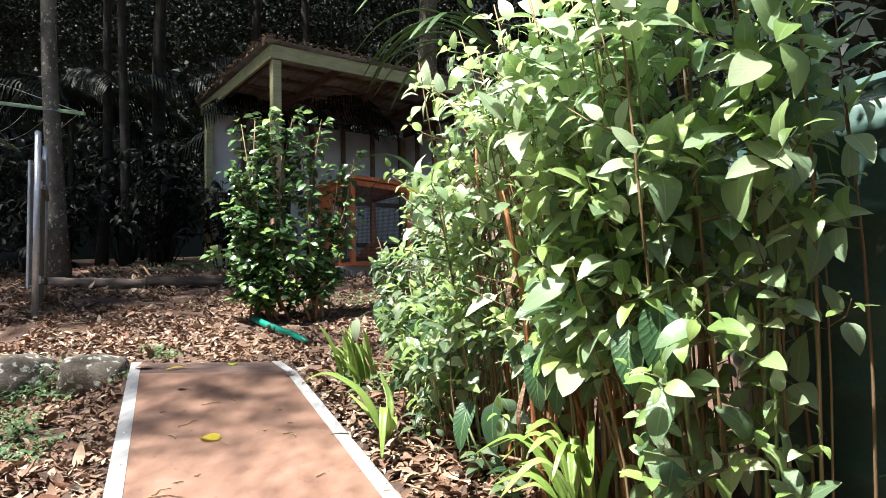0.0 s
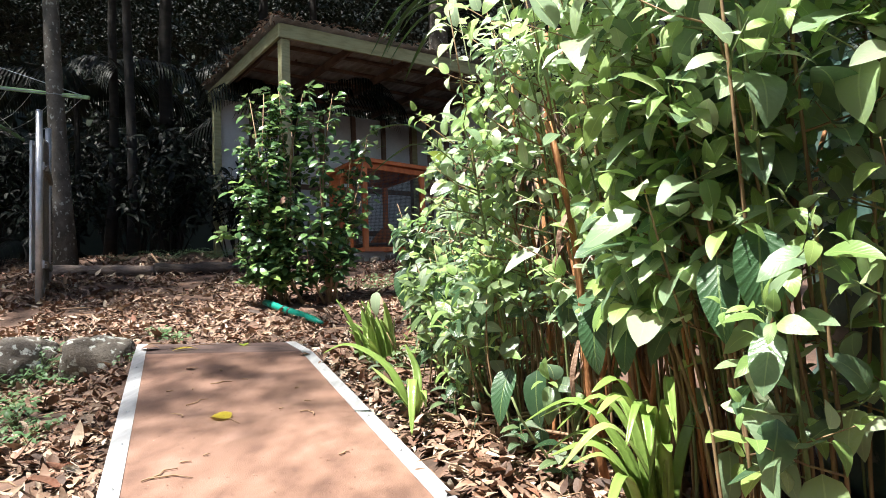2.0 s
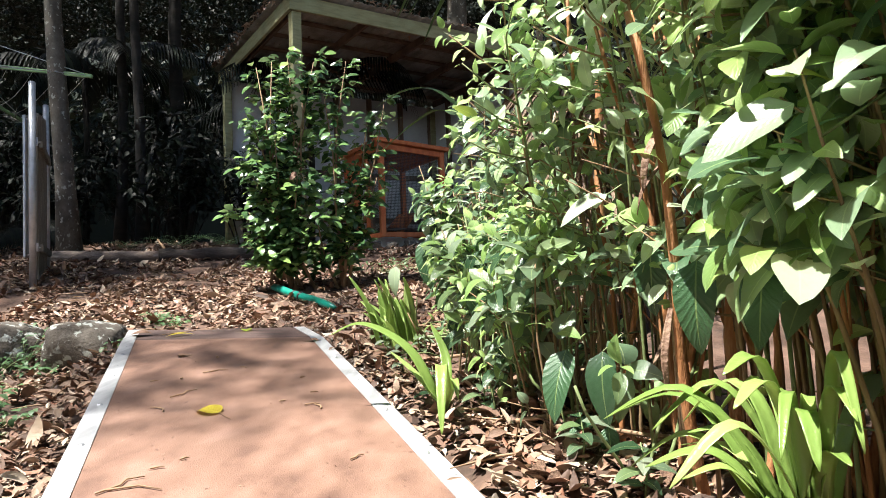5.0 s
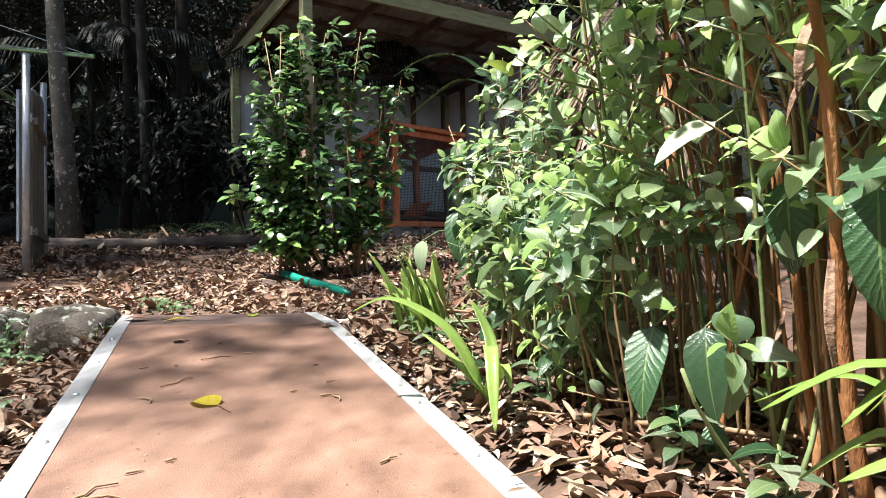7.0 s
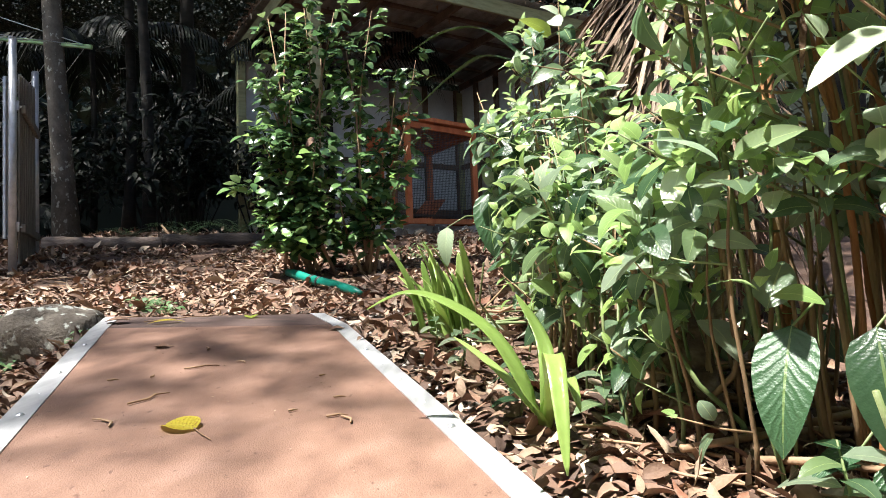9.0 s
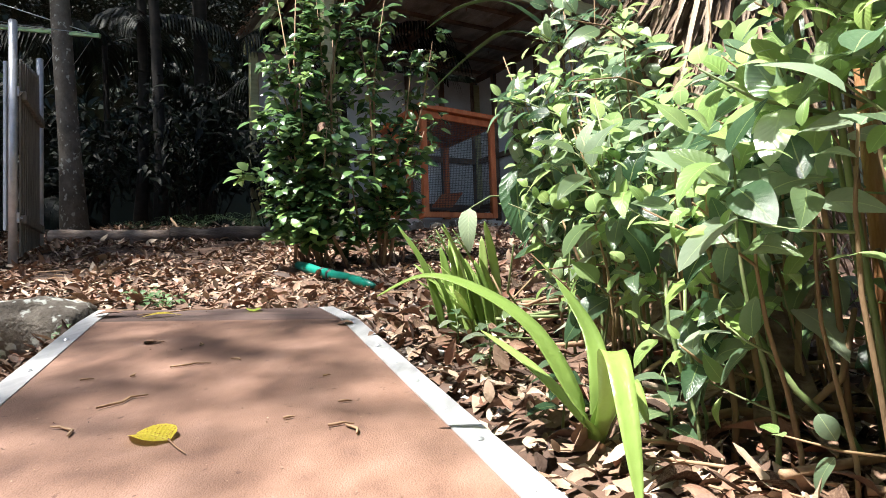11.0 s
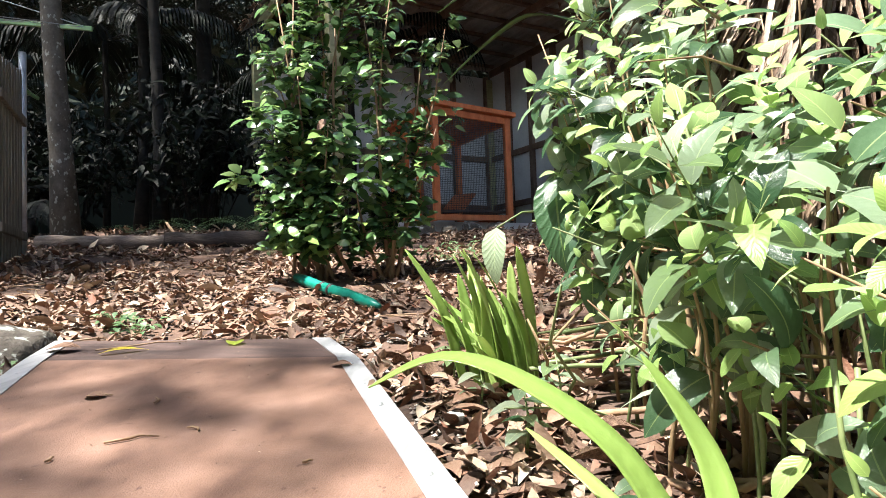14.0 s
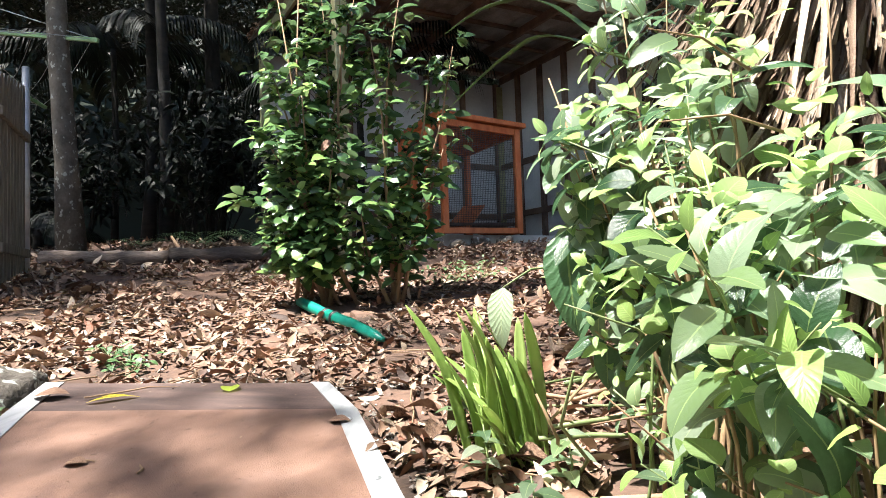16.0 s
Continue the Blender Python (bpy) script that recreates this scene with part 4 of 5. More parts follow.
def build_forest():
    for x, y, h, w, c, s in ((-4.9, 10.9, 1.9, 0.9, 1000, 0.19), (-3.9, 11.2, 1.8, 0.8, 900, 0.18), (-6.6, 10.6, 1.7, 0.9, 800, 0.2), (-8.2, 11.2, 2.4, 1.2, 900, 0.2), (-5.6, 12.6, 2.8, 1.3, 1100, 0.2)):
        shrub(x, y, h, w, c, s, 0.36, "leaf_forest_shaded", "glossy understorey shrub with forest shade put into its leaf colour")
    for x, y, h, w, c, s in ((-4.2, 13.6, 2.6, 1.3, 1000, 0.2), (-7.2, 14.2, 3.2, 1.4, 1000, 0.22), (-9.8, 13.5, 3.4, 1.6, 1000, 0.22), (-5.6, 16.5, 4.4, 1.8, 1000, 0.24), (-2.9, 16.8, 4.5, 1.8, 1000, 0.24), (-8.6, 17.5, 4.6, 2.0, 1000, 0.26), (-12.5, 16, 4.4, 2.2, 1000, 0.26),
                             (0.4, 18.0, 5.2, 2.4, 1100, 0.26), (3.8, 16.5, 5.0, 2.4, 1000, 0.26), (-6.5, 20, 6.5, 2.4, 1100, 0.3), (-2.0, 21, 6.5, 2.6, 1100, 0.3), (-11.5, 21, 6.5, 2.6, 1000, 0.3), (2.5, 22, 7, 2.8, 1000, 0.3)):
        shrub(x, y, h, w, c, s, 0.36, "leaf_forest_shaded", "glossy understorey shrub with forest shade put into its leaf colour")
    palm(-3.3, 12.9, 3.0, 9, 2.2, "forest palm with drooping fronds, colour darkened for shade")
    palm(-8.0, 13.4, 3.6, 9, 2.6, "forest palm with drooping fronds, colour darkened for shade")
    palm(-4.6, 18.0, 4.6, 10, 2.8, "tall forest palm with drooping fronds, colour darkened for shade")
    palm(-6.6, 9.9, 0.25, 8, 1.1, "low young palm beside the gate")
    for x, y, s in ((-4.35, 9.75, 0.55), (-3.75, 9.95, 0.6), (-3.3, 10.6, 0.5), (-5.0, 9.6, 0.4), (-2.9, 9.7, 0.4)):
        z = ground_z(x, y)
        fern = empty("fern", (x, y, z), "low green fern on the forest floor", "fern", "ferns")
        sh = [leaf_shape(0.12, 2, 0.2, 0.1, 0, 1, 0.8, 0, 1)]
        for k in range(9):
            a = k * 0.7 + x
            d = Vector((math.cos(a), math.sin(a), 0))
            pts = [Vector((x, y, z)) + d * s * q + Vector((0, 0, s * (0.95 * q - 0.75 * q * q))) for q in np.linspace(0, 1, 7)]
            pl = []
            for i in range(34):
                q = 6 * (0.1 + 0.89 * i / 34)
                p = pts[int(q)].lerp(pts[int(q) + 1], q % 1)
                t = (pts[int(q) + 1] - pts[int(q)]).normalized()
                sd = t.cross(Vector((0, 0, 1))).normalized() * (1 if i % 2 else -1)
                pl.append((0, leaf_pose(p, sd + t * 0.3, (0, 0, 1), s * 0.3 * (1 - i / 38))))
            scatter("frond", sh, pl, "leaf_fern", fern)
    # low greenery round the rocks
    for x, y, s, c in ((-2.84, 4.86, 0.1, 40), (-3.05, 4.95, 0.16, 70), (-2.9, 4.45, 0.1, 40), (-3.45, 4.9, 0.2, 90), (-2.37, 4.86, 0.07, 24), (-2.3, 5.45, 0.1, 36), (-2.75, 4.3, 0.1, 40), (-2.5, 5.6, 0.09, 30), (-2.25, 3.6, 0.12, 50), (-2.35, 3.9, 0.1, 40), (-2.62, 4.1, 0.13, 60), (-2.5, 3.75, 0.1, 36), (-3.15, 4.8, 0.18, 90), (-2.78, 5.02, 0.14, 70), (-1.2, 7.7, 0.16, 40), (-0.95, 7.9, 0.18, 46)):
        z = ground_z(x, y)
        ob = empty("creeper", (x, y, z), "small green creeping groundcover plant", "groundcover", "groundcover")
        sh = [leaf_shape(0.6, 3, 0.3, 0.15, 0, 1, 0.8, 0, 1)]
        pl, st = [], []
        for k in range(c):
            a, rr = rng.uniform(0, 6.28), s * 1.3 * rng.random() ** 0.6
            p = Vector((x + math.cos(a) * rr, y + math.sin(a) * rr, 0))
            p.z = ground_z(p.x, p.y) + rng.uniform(0.02, s * 0.9)
            pl.append((0, leaf_pose(p, (rng.gauss(0, 1), rng.gauss(-0.3, 1), rng.gauss(-0.1, 0.3)), (0, -0.3, 1), rng.uniform(0.03, 0.06))))
            if k % 4 == 0:
                st.append(([Vector((x, y, z)), Vector((x, y, z)).lerp(p, 0.6) + Vector((0, 0, 0.02)), p], [0.003, 0.002, 0.001]))
        for pts, rads in st:
            tube("stem", pts, rads, "stem_green", ob, sides=4)
        scatter("foliage", sh, pl, "leaf_fern", ob)["kind"] = "stuff"


build_forest()
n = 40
tagged(raw("backdrop", [(x, 60 - 0.02 * x * x, z) for x in np.linspace(-70, 70, n) for z in (-5, 45)], [(2 * i, 2 * i + 2, 2 * i + 3, 2 * i + 1) for i in range(n - 1)], "backdrop"), "distant forest sheet with its shade put into the colour", "forest", kind="structure")


# ---- camellia ----
def build_camellia():
    base = Vector((-1.52, 7.02, ground_z(-1.52, 7.02)))
    ob = empty("camellia_bush", base, "glossy dark green camellia shrub in leaf litter", "shrub")
    shapes = [leaf_shape(0.58, 5, d, 0.16, 0.0, 0.55, 0.85, 0, i) for i, d in enumerate((0.15, 0.3, 0.05))]
    places = []
    tips = []
    leads = [(-2.30, 6.92, 2.98), (-2.16, 6.95, 3.04), (-2.02, 7.0, 3.08), (-1.90, 7.05, 3.0), (-1.78, 7.05, 3.05), (-1.68, 7.02, 2.7), (-2.36, 6.9, 2.5), (-2.42, 6.88, 2.05), (-2.38, 6.86, 1.6), (-2.3, 6.84, 1.3), (-2.1, 6.8, 2.3), (-1.9, 6.82, 1.9), (-1.72, 6.8, 1.5),
             (-1.47, 7.08, 3.05), (-1.28, 7.1, 2.55), (-1.12, 7.12, 2.62), (-1.42, 7.0, 1.75), (-1.2, 7.06, 1.9)]
    for k, (x, y, z) in enumerate(leads):
        x += 0.12
        tip = Vector((x, y, z))
        b = base + Vector((rng.uniform(-0.6, -0.1) if x < -1.6 else rng.uniform(0.02, 0.14), rng.uniform(-0.08, 0.06), -0.03))
        m1 = b.lerp(tip, 0.35) + Vector((rng.gauss(-0.03, 0.05), 0, 0.05))
        m2 = b.lerp(tip, 0.7) + Vector((rng.gauss(0, 0.04), 0, 0.02))
        pts = [b, m1, m2, tip]
        tube("stem", pts, [0.016, 0.012, 0.008, 0.003], "twig" if k % 2 else "stem_brown", ob, sides=6)
        for i in range(3):
            for j in range(9):
                s = (j + rng.random()) / 9
                p = pts[i].lerp(pts[i + 1], s)
                if p.z < 1.02:
                    continue
                tips.append((p, pts[i + 1] - pts[i]))
    for p, d in tips:
        thin = 0.7 if p.x > -1.45 else 1.0
        ln = rng.uniform(0.05, 0.2) * (1.15 if p.z < 2.3 else 0.85) * thin
        a = rng.uniform(0, 6.28)
        q = p + Vector((math.cos(a) * ln, math.sin(a) * ln, rng.uniform(0.0, 0.09)))
        for i in range(int(rng.uniform(6, 10) * (0.7 if p.x > -1.45 else 1))):
            s = rng.uniform(0.3, 1.05)
            c = p.lerp(q, s) + Vector((rng.gauss(0, 0.03), rng.gauss(0, 0.03), rng.gauss(0, 0.03)))
            b = a + rng.uniform(-1.4, 1.4)
            places.append((i % 3, leaf_pose(c, (math.cos(b), math.sin(b), rng.gauss(-0.05, 0.4)), (rng.gauss(0, 0.35) + 0.3 * math.cos(b), rng.gauss(-0.6, 0.35), 0.8), rng.uniform(0.085, 0.14))))
    rng.shuffle(places)
    split_leaves(ob, shapes, places, "leaf_camellia", "leaf_camellia_piece", lambda m: m[1][3][1] + 0.1 * m[1][3][0], 300)
    v, f, u = shapes[0]
    dead = raw("dead_leaf", v, f, "litter", ob, "orange dead leaf caught in the shrub", u)
    dead.matrix_world = leaf_pose((-1.76, 6.72, 1.93), (-0.5, -0.2, -0.6), (0.2, -1, 0.5), 0.1)


def split_leaves(ob, shapes, places, joined, piece, key, count):
    """The nearest leaves as pieces of their own, the rest joined."""
    places = sorted(places, key=key)
    near, rest = places[:count], places[count:]
    meshes = []
    for v, f, u in shapes:
        me = bpy.data.meshes.new("leaf")
        me.from_pydata([tuple(p) for p in v], [], [tuple(int(i) for i in q) for q in f])
        me.uv_layers.new(name="UVMap").data.foreach_set("uv", u.astype(np.float32).ravel())
        me.polygons.foreach_set("use_smooth", [True] * len(me.polygons))
        me.materials.append(MATS[piece])
        meshes.append(me)
    inv = ob.matrix_world.inverted()
    for k, m in near:
        lf = new("leaf", meshes[k])
        lf.matrix_world = m
        lf.parent = ob
        lf.matrix_parent_inverse = inv
    if rest:
        scatter("foliage", shapes, rest, joined, ob)["kind"] = "stuff"


mat("leaf_camellia_piece", [(0.0364, 0.0812, 0.0308), (0.063, 0.133, 0.0476), (0.112, 0.21, 0.07), (0.252, 0.392, 0.105)], 0.22, 14, 0.12, by="object", translucent=0.14, spec=0.7, mottle=0.3)
build_camellia()

# ---- the tall shrubs beside the ramp ----
FY = [1.2, 1.96, 2.2, 2.7, 3.2, 3.78, 4.39, 5.2]
FX = [1.0, 0.63, 0.46, 0.33, 0.13, -0.19, -0.60, -0.40]


def face(y, z):
    """Where the shrubs' outer leaves stand, along the ramp and with height."""
    lean = float(np.interp(z, [0.3, 0.6, 1.1, 1.6, 2.2, 3.0], [0.02, 0.0, 0.17, 0.30, 0.42, 0.6]))
    return float(np.interp(y, FY, FX)) + lean * float(np.interp(y, [1.9, 2.6, 3.5, 4.5], [0.3, 0.5, 0.95, 0.85])) + (0.2 if y < 2.5 and z < 1.0 else 0.0)


BUSH_SHAPES = [leaf_shape(a, 8, d, f, w, 0.8, 0.8, c, i) for i, (a, d, f, w, c) in enumerate(((0.56, 0.2, 0.16, 0.010, 0.1), (0.62, 0.32, 0.2, 0.016, -0.1), (0.52, 0.1, 0.24, 0.008, 0.15), (0.66, 0.4, 0.12, 0.02, 0.0), (0.58, 0.04, 0.28, 0.014, -0.2), (0.60, 0.48, 0.18, 0.012, 0.2)))]


def leafy_twig(r, p, d, length, size, pairs, places, young, tender=0.5):
    """Opposite pairs of leaves, each pair turned against the last, along a twig from p towards d; returns the twig's points."""
    d = d.normalized()
    q = p + d * length + Vector((0, 0, 0.12 * length))
    mid = p.lerp(q, 0.5) + Vector((r.gauss(0, 0.06), r.gauss(0, 0.06), -0.04)) * length
    side = d.cross(Vector((0.2, 0.1, 1))).normalized()
    turn = r.uniform(0, 3.14)
    for k in range(pairs):
        s = 1 - k / pairs * 0.88
        at = mid.lerp(q, s * 2 - 1) if s > 0.5 else p.lerp(mid, s * 2)
        sz = size * (0.38, 0.72, 0.95, 1.0, 0.92, 0.85)[min(k, 5)] * r.uniform(0.8, 1.15)
        turn += 1.57 + r.gauss(0, 0.12)
        other = side.cross(d)
        for sgn in (1, -1):
            if k > 1 and r.random() < 0.16:
                continue
            out = (side * math.cos(turn) + other * math.sin(turn)) * sgn
            aim = out * 1.1 + d * (0.7 - 0.16 * k) + Vector((-0.15, -0.15, r.gauss(0.02 - 0.08 * k, 0.24)))
            up = Vector((r.gauss(-0.22, 0.33), r.gauss(-0.3, 0.33), 0.9)) + d * 0.3
            m = (r.randrange(6), leaf_pose(at + out * 0.012, aim, up, min(0.21, sz)))
            (young if k == 0 or (k == 1 and r.random() < tender) else places).append(m)
    return [p, mid, q]


def leafy_shrub(seed, label, bases, top, bare, reach, size, step_z, kind, keep, lean=(-0.12, -0.08)):
    """Upright stems from the ground at bases, each with leafy side twigs above the height bare."""
    r = random.Random(seed)
    bx = sum(b[0] for b in bases) / len(bases)
    by = sum(b[1] for b in bases) / len(bases)
    ob = empty("shrub", (bx, by, ground_z(bx, by)), label, "shrub", "tall shrubs beside the ramp")
    places, young = [], []
    for x, y in bases:
        z0 = ground_z(x, y) - 0.03
        zt = top(x, y) * r.uniform(0.86, 1.04) if r.random() < 0.75 else z0 + (top(x, y) - z0) * r.uniform(0.5, 0.9)
        h = zt - z0
        lx, ly = lean[0] * h + r.gauss(0, 0.05) * h, lean[1] * h + r.gauss(0, 0.05) * h
        pts = [Vector((x + lx * s ** 1.6 + 0.012 * math.sin(6 * s + x * 9), y + ly * s ** 1.6 + 0.012 * math.sin(5 * s + y * 7), z0 + h * s)) for s in (0, 0.2, 0.4, 0.6, 0.8, 1)]
        rad = r.uniform(0.003, 0.0055)
        woody = r.random() < 0.7
        tube("woody_stem" if woody else "stem", pts, [rad * 1.3, rad * 1.2, rad * 1.1, rad, rad * 0.8, rad * 0.5], "stem_brown" if woody else "stem_green", ob, sides=6)
        if keep(pts[-1]):
            leafy_twig(r, pts[-2].lerp(pts[-1], 0.3), pts[-1] - pts[-2] + Vector((r.gauss(0, 0.04), r.gauss(0, 0.04), 0)), 0.16 + 0.06 * r.random(), size * r.uniform(0.85, 1.15), 4, places, young, 0.7)
        z = z0 + bare + r.uniform(0, step_z)
        while z < zt - 0.08:
            s = (z - z0) / h * 5
            p = pts[int(s)].lerp(pts[min(5, int(s) + 1)], s % 1)
            a = r.uniform(2.1, 5.2) if r.random() < 0.8 else r.uniform(0, 6.28)
            ln = reach * r.uniform(0.4, 1.0)
            d = Vector((math.cos(a), math.sin(a), r.uniform(0.0, 0.7)))
            z += step_z * r.uniform(0.6, 1.4)
            if not keep(p + d * ln * 0.7) or noise.noise((p + d * ln) * 2.7) < -0.2:
                continue
            tp = leafy_twig(r, p, d, ln, size * r.uniform(0.6, 1.2), r.choice((2, 3, 3, 4)), places, young)
            tube("twig", tp, [rad * 0.75, rad * 0.6, rad * 0.35], "stem_green" if r.random() < 0.7 else "stem_brown", ob, sides=5)
    scatter("young_leaves", BUSH_SHAPES, young, "leaf_young", ob, "lime green young leaves")["kind"] = "stuff"
    split_leaves(ob, BUSH_SHAPES, places, kind, kind + "_piece", lambda m: m[1][3][0] - face(m[1][3][1], m[1][3][2]), 300)
    return ob


def spots(seed, y0, y1, x_of, depth, count):
    r = random.Random(seed)
    out = []
    for k in range(count):
        y = y0 + (y1 - y0) * (k + r.random()) / count
        out.append((x_of(y) + depth * r.random() ** 1.3, y))
    return out


def clear_of_tank(p):
    return p.z > 1.78 or p.x < 0.07 + 0.56 * (p.y - 0.09)


# Shrubs near the start take the leaf colour with sunlight put in.
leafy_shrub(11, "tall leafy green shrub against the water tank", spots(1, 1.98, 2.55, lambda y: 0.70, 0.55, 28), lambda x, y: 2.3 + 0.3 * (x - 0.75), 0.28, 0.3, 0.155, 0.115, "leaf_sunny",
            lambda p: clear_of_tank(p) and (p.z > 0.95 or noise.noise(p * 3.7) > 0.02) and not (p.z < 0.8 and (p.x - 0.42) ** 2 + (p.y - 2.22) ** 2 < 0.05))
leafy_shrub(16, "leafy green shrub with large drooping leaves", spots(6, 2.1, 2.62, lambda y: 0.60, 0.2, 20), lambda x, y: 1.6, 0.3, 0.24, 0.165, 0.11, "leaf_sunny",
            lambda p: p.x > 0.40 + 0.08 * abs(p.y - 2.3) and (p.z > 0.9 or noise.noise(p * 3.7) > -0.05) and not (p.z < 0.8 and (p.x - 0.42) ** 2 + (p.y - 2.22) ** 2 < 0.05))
leafy_shrub(12, "tall green shrub with sun-lightened leaf colour over a clump of canes", spots(2, 2.45, 3.45, lambda y: 0.58 - 0.45 * (y - 2.45), 0.45, 46), lambda x, y: 2.25 - 0.1 * (y - 2.5), 0.5, 0.3, 0.125, 0.105, "leaf_sunny",
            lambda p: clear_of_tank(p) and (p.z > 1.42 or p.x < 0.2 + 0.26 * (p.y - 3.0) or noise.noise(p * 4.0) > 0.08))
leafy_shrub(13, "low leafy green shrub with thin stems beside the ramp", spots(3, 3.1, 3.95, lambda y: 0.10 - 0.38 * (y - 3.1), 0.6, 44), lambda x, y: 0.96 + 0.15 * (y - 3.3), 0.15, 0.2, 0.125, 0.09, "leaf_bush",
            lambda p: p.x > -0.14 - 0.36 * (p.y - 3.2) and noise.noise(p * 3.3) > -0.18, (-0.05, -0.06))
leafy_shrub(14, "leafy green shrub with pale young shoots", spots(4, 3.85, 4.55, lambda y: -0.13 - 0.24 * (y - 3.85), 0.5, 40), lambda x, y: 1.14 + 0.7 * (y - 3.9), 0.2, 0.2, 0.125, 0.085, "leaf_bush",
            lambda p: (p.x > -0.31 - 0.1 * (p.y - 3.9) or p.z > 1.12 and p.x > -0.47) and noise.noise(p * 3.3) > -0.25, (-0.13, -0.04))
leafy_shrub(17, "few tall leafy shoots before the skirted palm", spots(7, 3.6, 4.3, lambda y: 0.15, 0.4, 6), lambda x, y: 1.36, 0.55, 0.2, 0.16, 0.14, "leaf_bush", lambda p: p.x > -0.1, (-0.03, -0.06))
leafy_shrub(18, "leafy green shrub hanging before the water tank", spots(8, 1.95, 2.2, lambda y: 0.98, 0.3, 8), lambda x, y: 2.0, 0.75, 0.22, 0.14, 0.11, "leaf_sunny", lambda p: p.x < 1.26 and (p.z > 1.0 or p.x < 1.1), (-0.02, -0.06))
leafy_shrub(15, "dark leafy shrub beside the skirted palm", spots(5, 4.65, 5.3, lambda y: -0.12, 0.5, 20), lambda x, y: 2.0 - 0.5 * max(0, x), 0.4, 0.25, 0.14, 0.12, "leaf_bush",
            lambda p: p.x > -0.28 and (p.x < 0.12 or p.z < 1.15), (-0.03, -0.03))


def build_canes():
    """Thick orange-brown canes that stand inside the shrubs."""
    r = random.Random(5)
    ob = empty("cane_clump", (0.6, 2.95, ground_z(0.6, 2.95)), "clump of thick orange-brown peeling canes", "canes")
    rows = []
    for k in range(40):
        y = r.uniform(2.5, 3.5)
        x = 0.52 - 0.36 * (y - 2.5) + 0.5 * r.random()
        rows.append((x, y, r.uniform(0.9, 1.7), r.uniform(0.004, 0.010) if k % 5 else r.uniform(0.012, 0.017), r.gauss(0, 0.14), r.gauss(0, 0.12)))
    rows += [(0.40, 3.70, 1.9, 0.021, 0.02, 0.02), (0.62, 2.85, 1.9, 0.024, 0.06, 0.05), (0.52, 3.2, 1.8, 0.02, -0.04, 0.02)]
    for k in range(16):
        y = r.uniform(2.25, 2.6)
        rows.append((0.62 + 0.3 * r.random(), y, r.uniform(0.6, 1.1), r.uniform(0.004, 0.009), r.gauss(0, 0.1), r.gauss(0, 0.1)))
    for k, (x, y, h, rad, lx, ly) in enumerate(rows):
        z = ground_z(x, y) - 0.03
        bend = r.uniform(0.008, 0.035)
        pts = [(x + lx * s * h + bend * math.sin(6 * s + k), y + ly * s * h + bend * math.sin(5 * s + k * 2), z + h * s) for s in np.linspace(0, 1, 10)]
        tube("cane", pts, [rad * (1.1 - 0.4 * i / 9) * r.uniform(0.9, 1.13) for i in range(10)], "stem_orange" if k % 3 else "stem_brown", ob, sides=9)
        if k % 2 == 0:
            i = r.randint(4, 7)
            p = Vector(pts[i])
            q = p + Vector((r.gauss(-0.05, 0.1), r.gauss(0, 0.1), r.uniform(0.15, 0.4)))
            tube("cane", [p, p.lerp(q, 0.5) + Vector((0.01, 0, 0.02)), q], [rad * 0.6, rad * 0.5, rad * 0.35], "stem_orange", ob, sides=6)
    # bark strips peeling off the canes
    for k in range(26):
        x, y, h, rad, lx, ly = rows[r.randrange(40)]
        z = ground_z(x, y) + h * r.uniform(0.35, 0.8)
        o = Vector((x + lx * h * 0.5 - rad, y + ly * h * 0.5 - rad, z))
        e = o + Vector((r.gauss(-0.03, 0.03), r.gauss(-0.03, 0.03), -r.uniform(0.12, 0.3)))
        strap([o, o.lerp(e, 0.5) + Vector((-0.02, -0.02, 0)), e], r.uniform(0.008, 0.02), "peeling_bark", "dead_sheath", ob, "hanging strip of dry brown bark")


def strap(pts, width, name, material, parent, label=""):
    """A strap leaf through pts, channelled along its middle."""
    pts = [Vector(p) for p in pts]
    fine = []
    for i in range(len(pts) - 1):
        p0, p1, p2, p3 = pts[max(0, i - 1)], pts[i], pts[i + 1], pts[min(len(pts) - 1, i + 2)]
        for j in range(5):
            t = j / 5
            fine.append(0.5 * ((2 * p1) + (p2 - p0) * t + (2 * p0 - 5 * p1 + 4 * p2 - p3) * t * t + (3 * p1 - p0 - 3 * p2 + p3) * t ** 3))
    fine.append(pts[-1])
    n = len(fine)
    vs, fs, uv = [], [], []
    for i, p in enumerate(fine):
        s = i / (n - 1)
        d = (fine[min(n - 1, i + 1)] - fine[max(0, i - 1)]).normalized()
        side = d.cross(Vector((0.05, -0.25, 1))).normalized()
        upv = side.cross(d)
        w = 0.5 * width * min(1.0, 0.55 + 1.5 * s) * (1 - s ** 5) + 0.0008
        for q in (-1, -0.5, 0, 0.5, 1):
            vs.append(p + side * w * q + upv * (0.22 * w * q * q))
    for i in range(n - 1):
        for k in range(4):
            a = i * 5 + k
            fs.append((a, a + 1, a + 6, a + 5))
            uv += [(x % 5 / 4, x // 5 / n) for x in fs[-1]]
    ob = raw(name, vs, fs, material, parent, label, uv)
    md = ob.modifiers.new("thick", "SOLIDIFY")
    md.thickness = 0.0016
    return ob


build_canes()


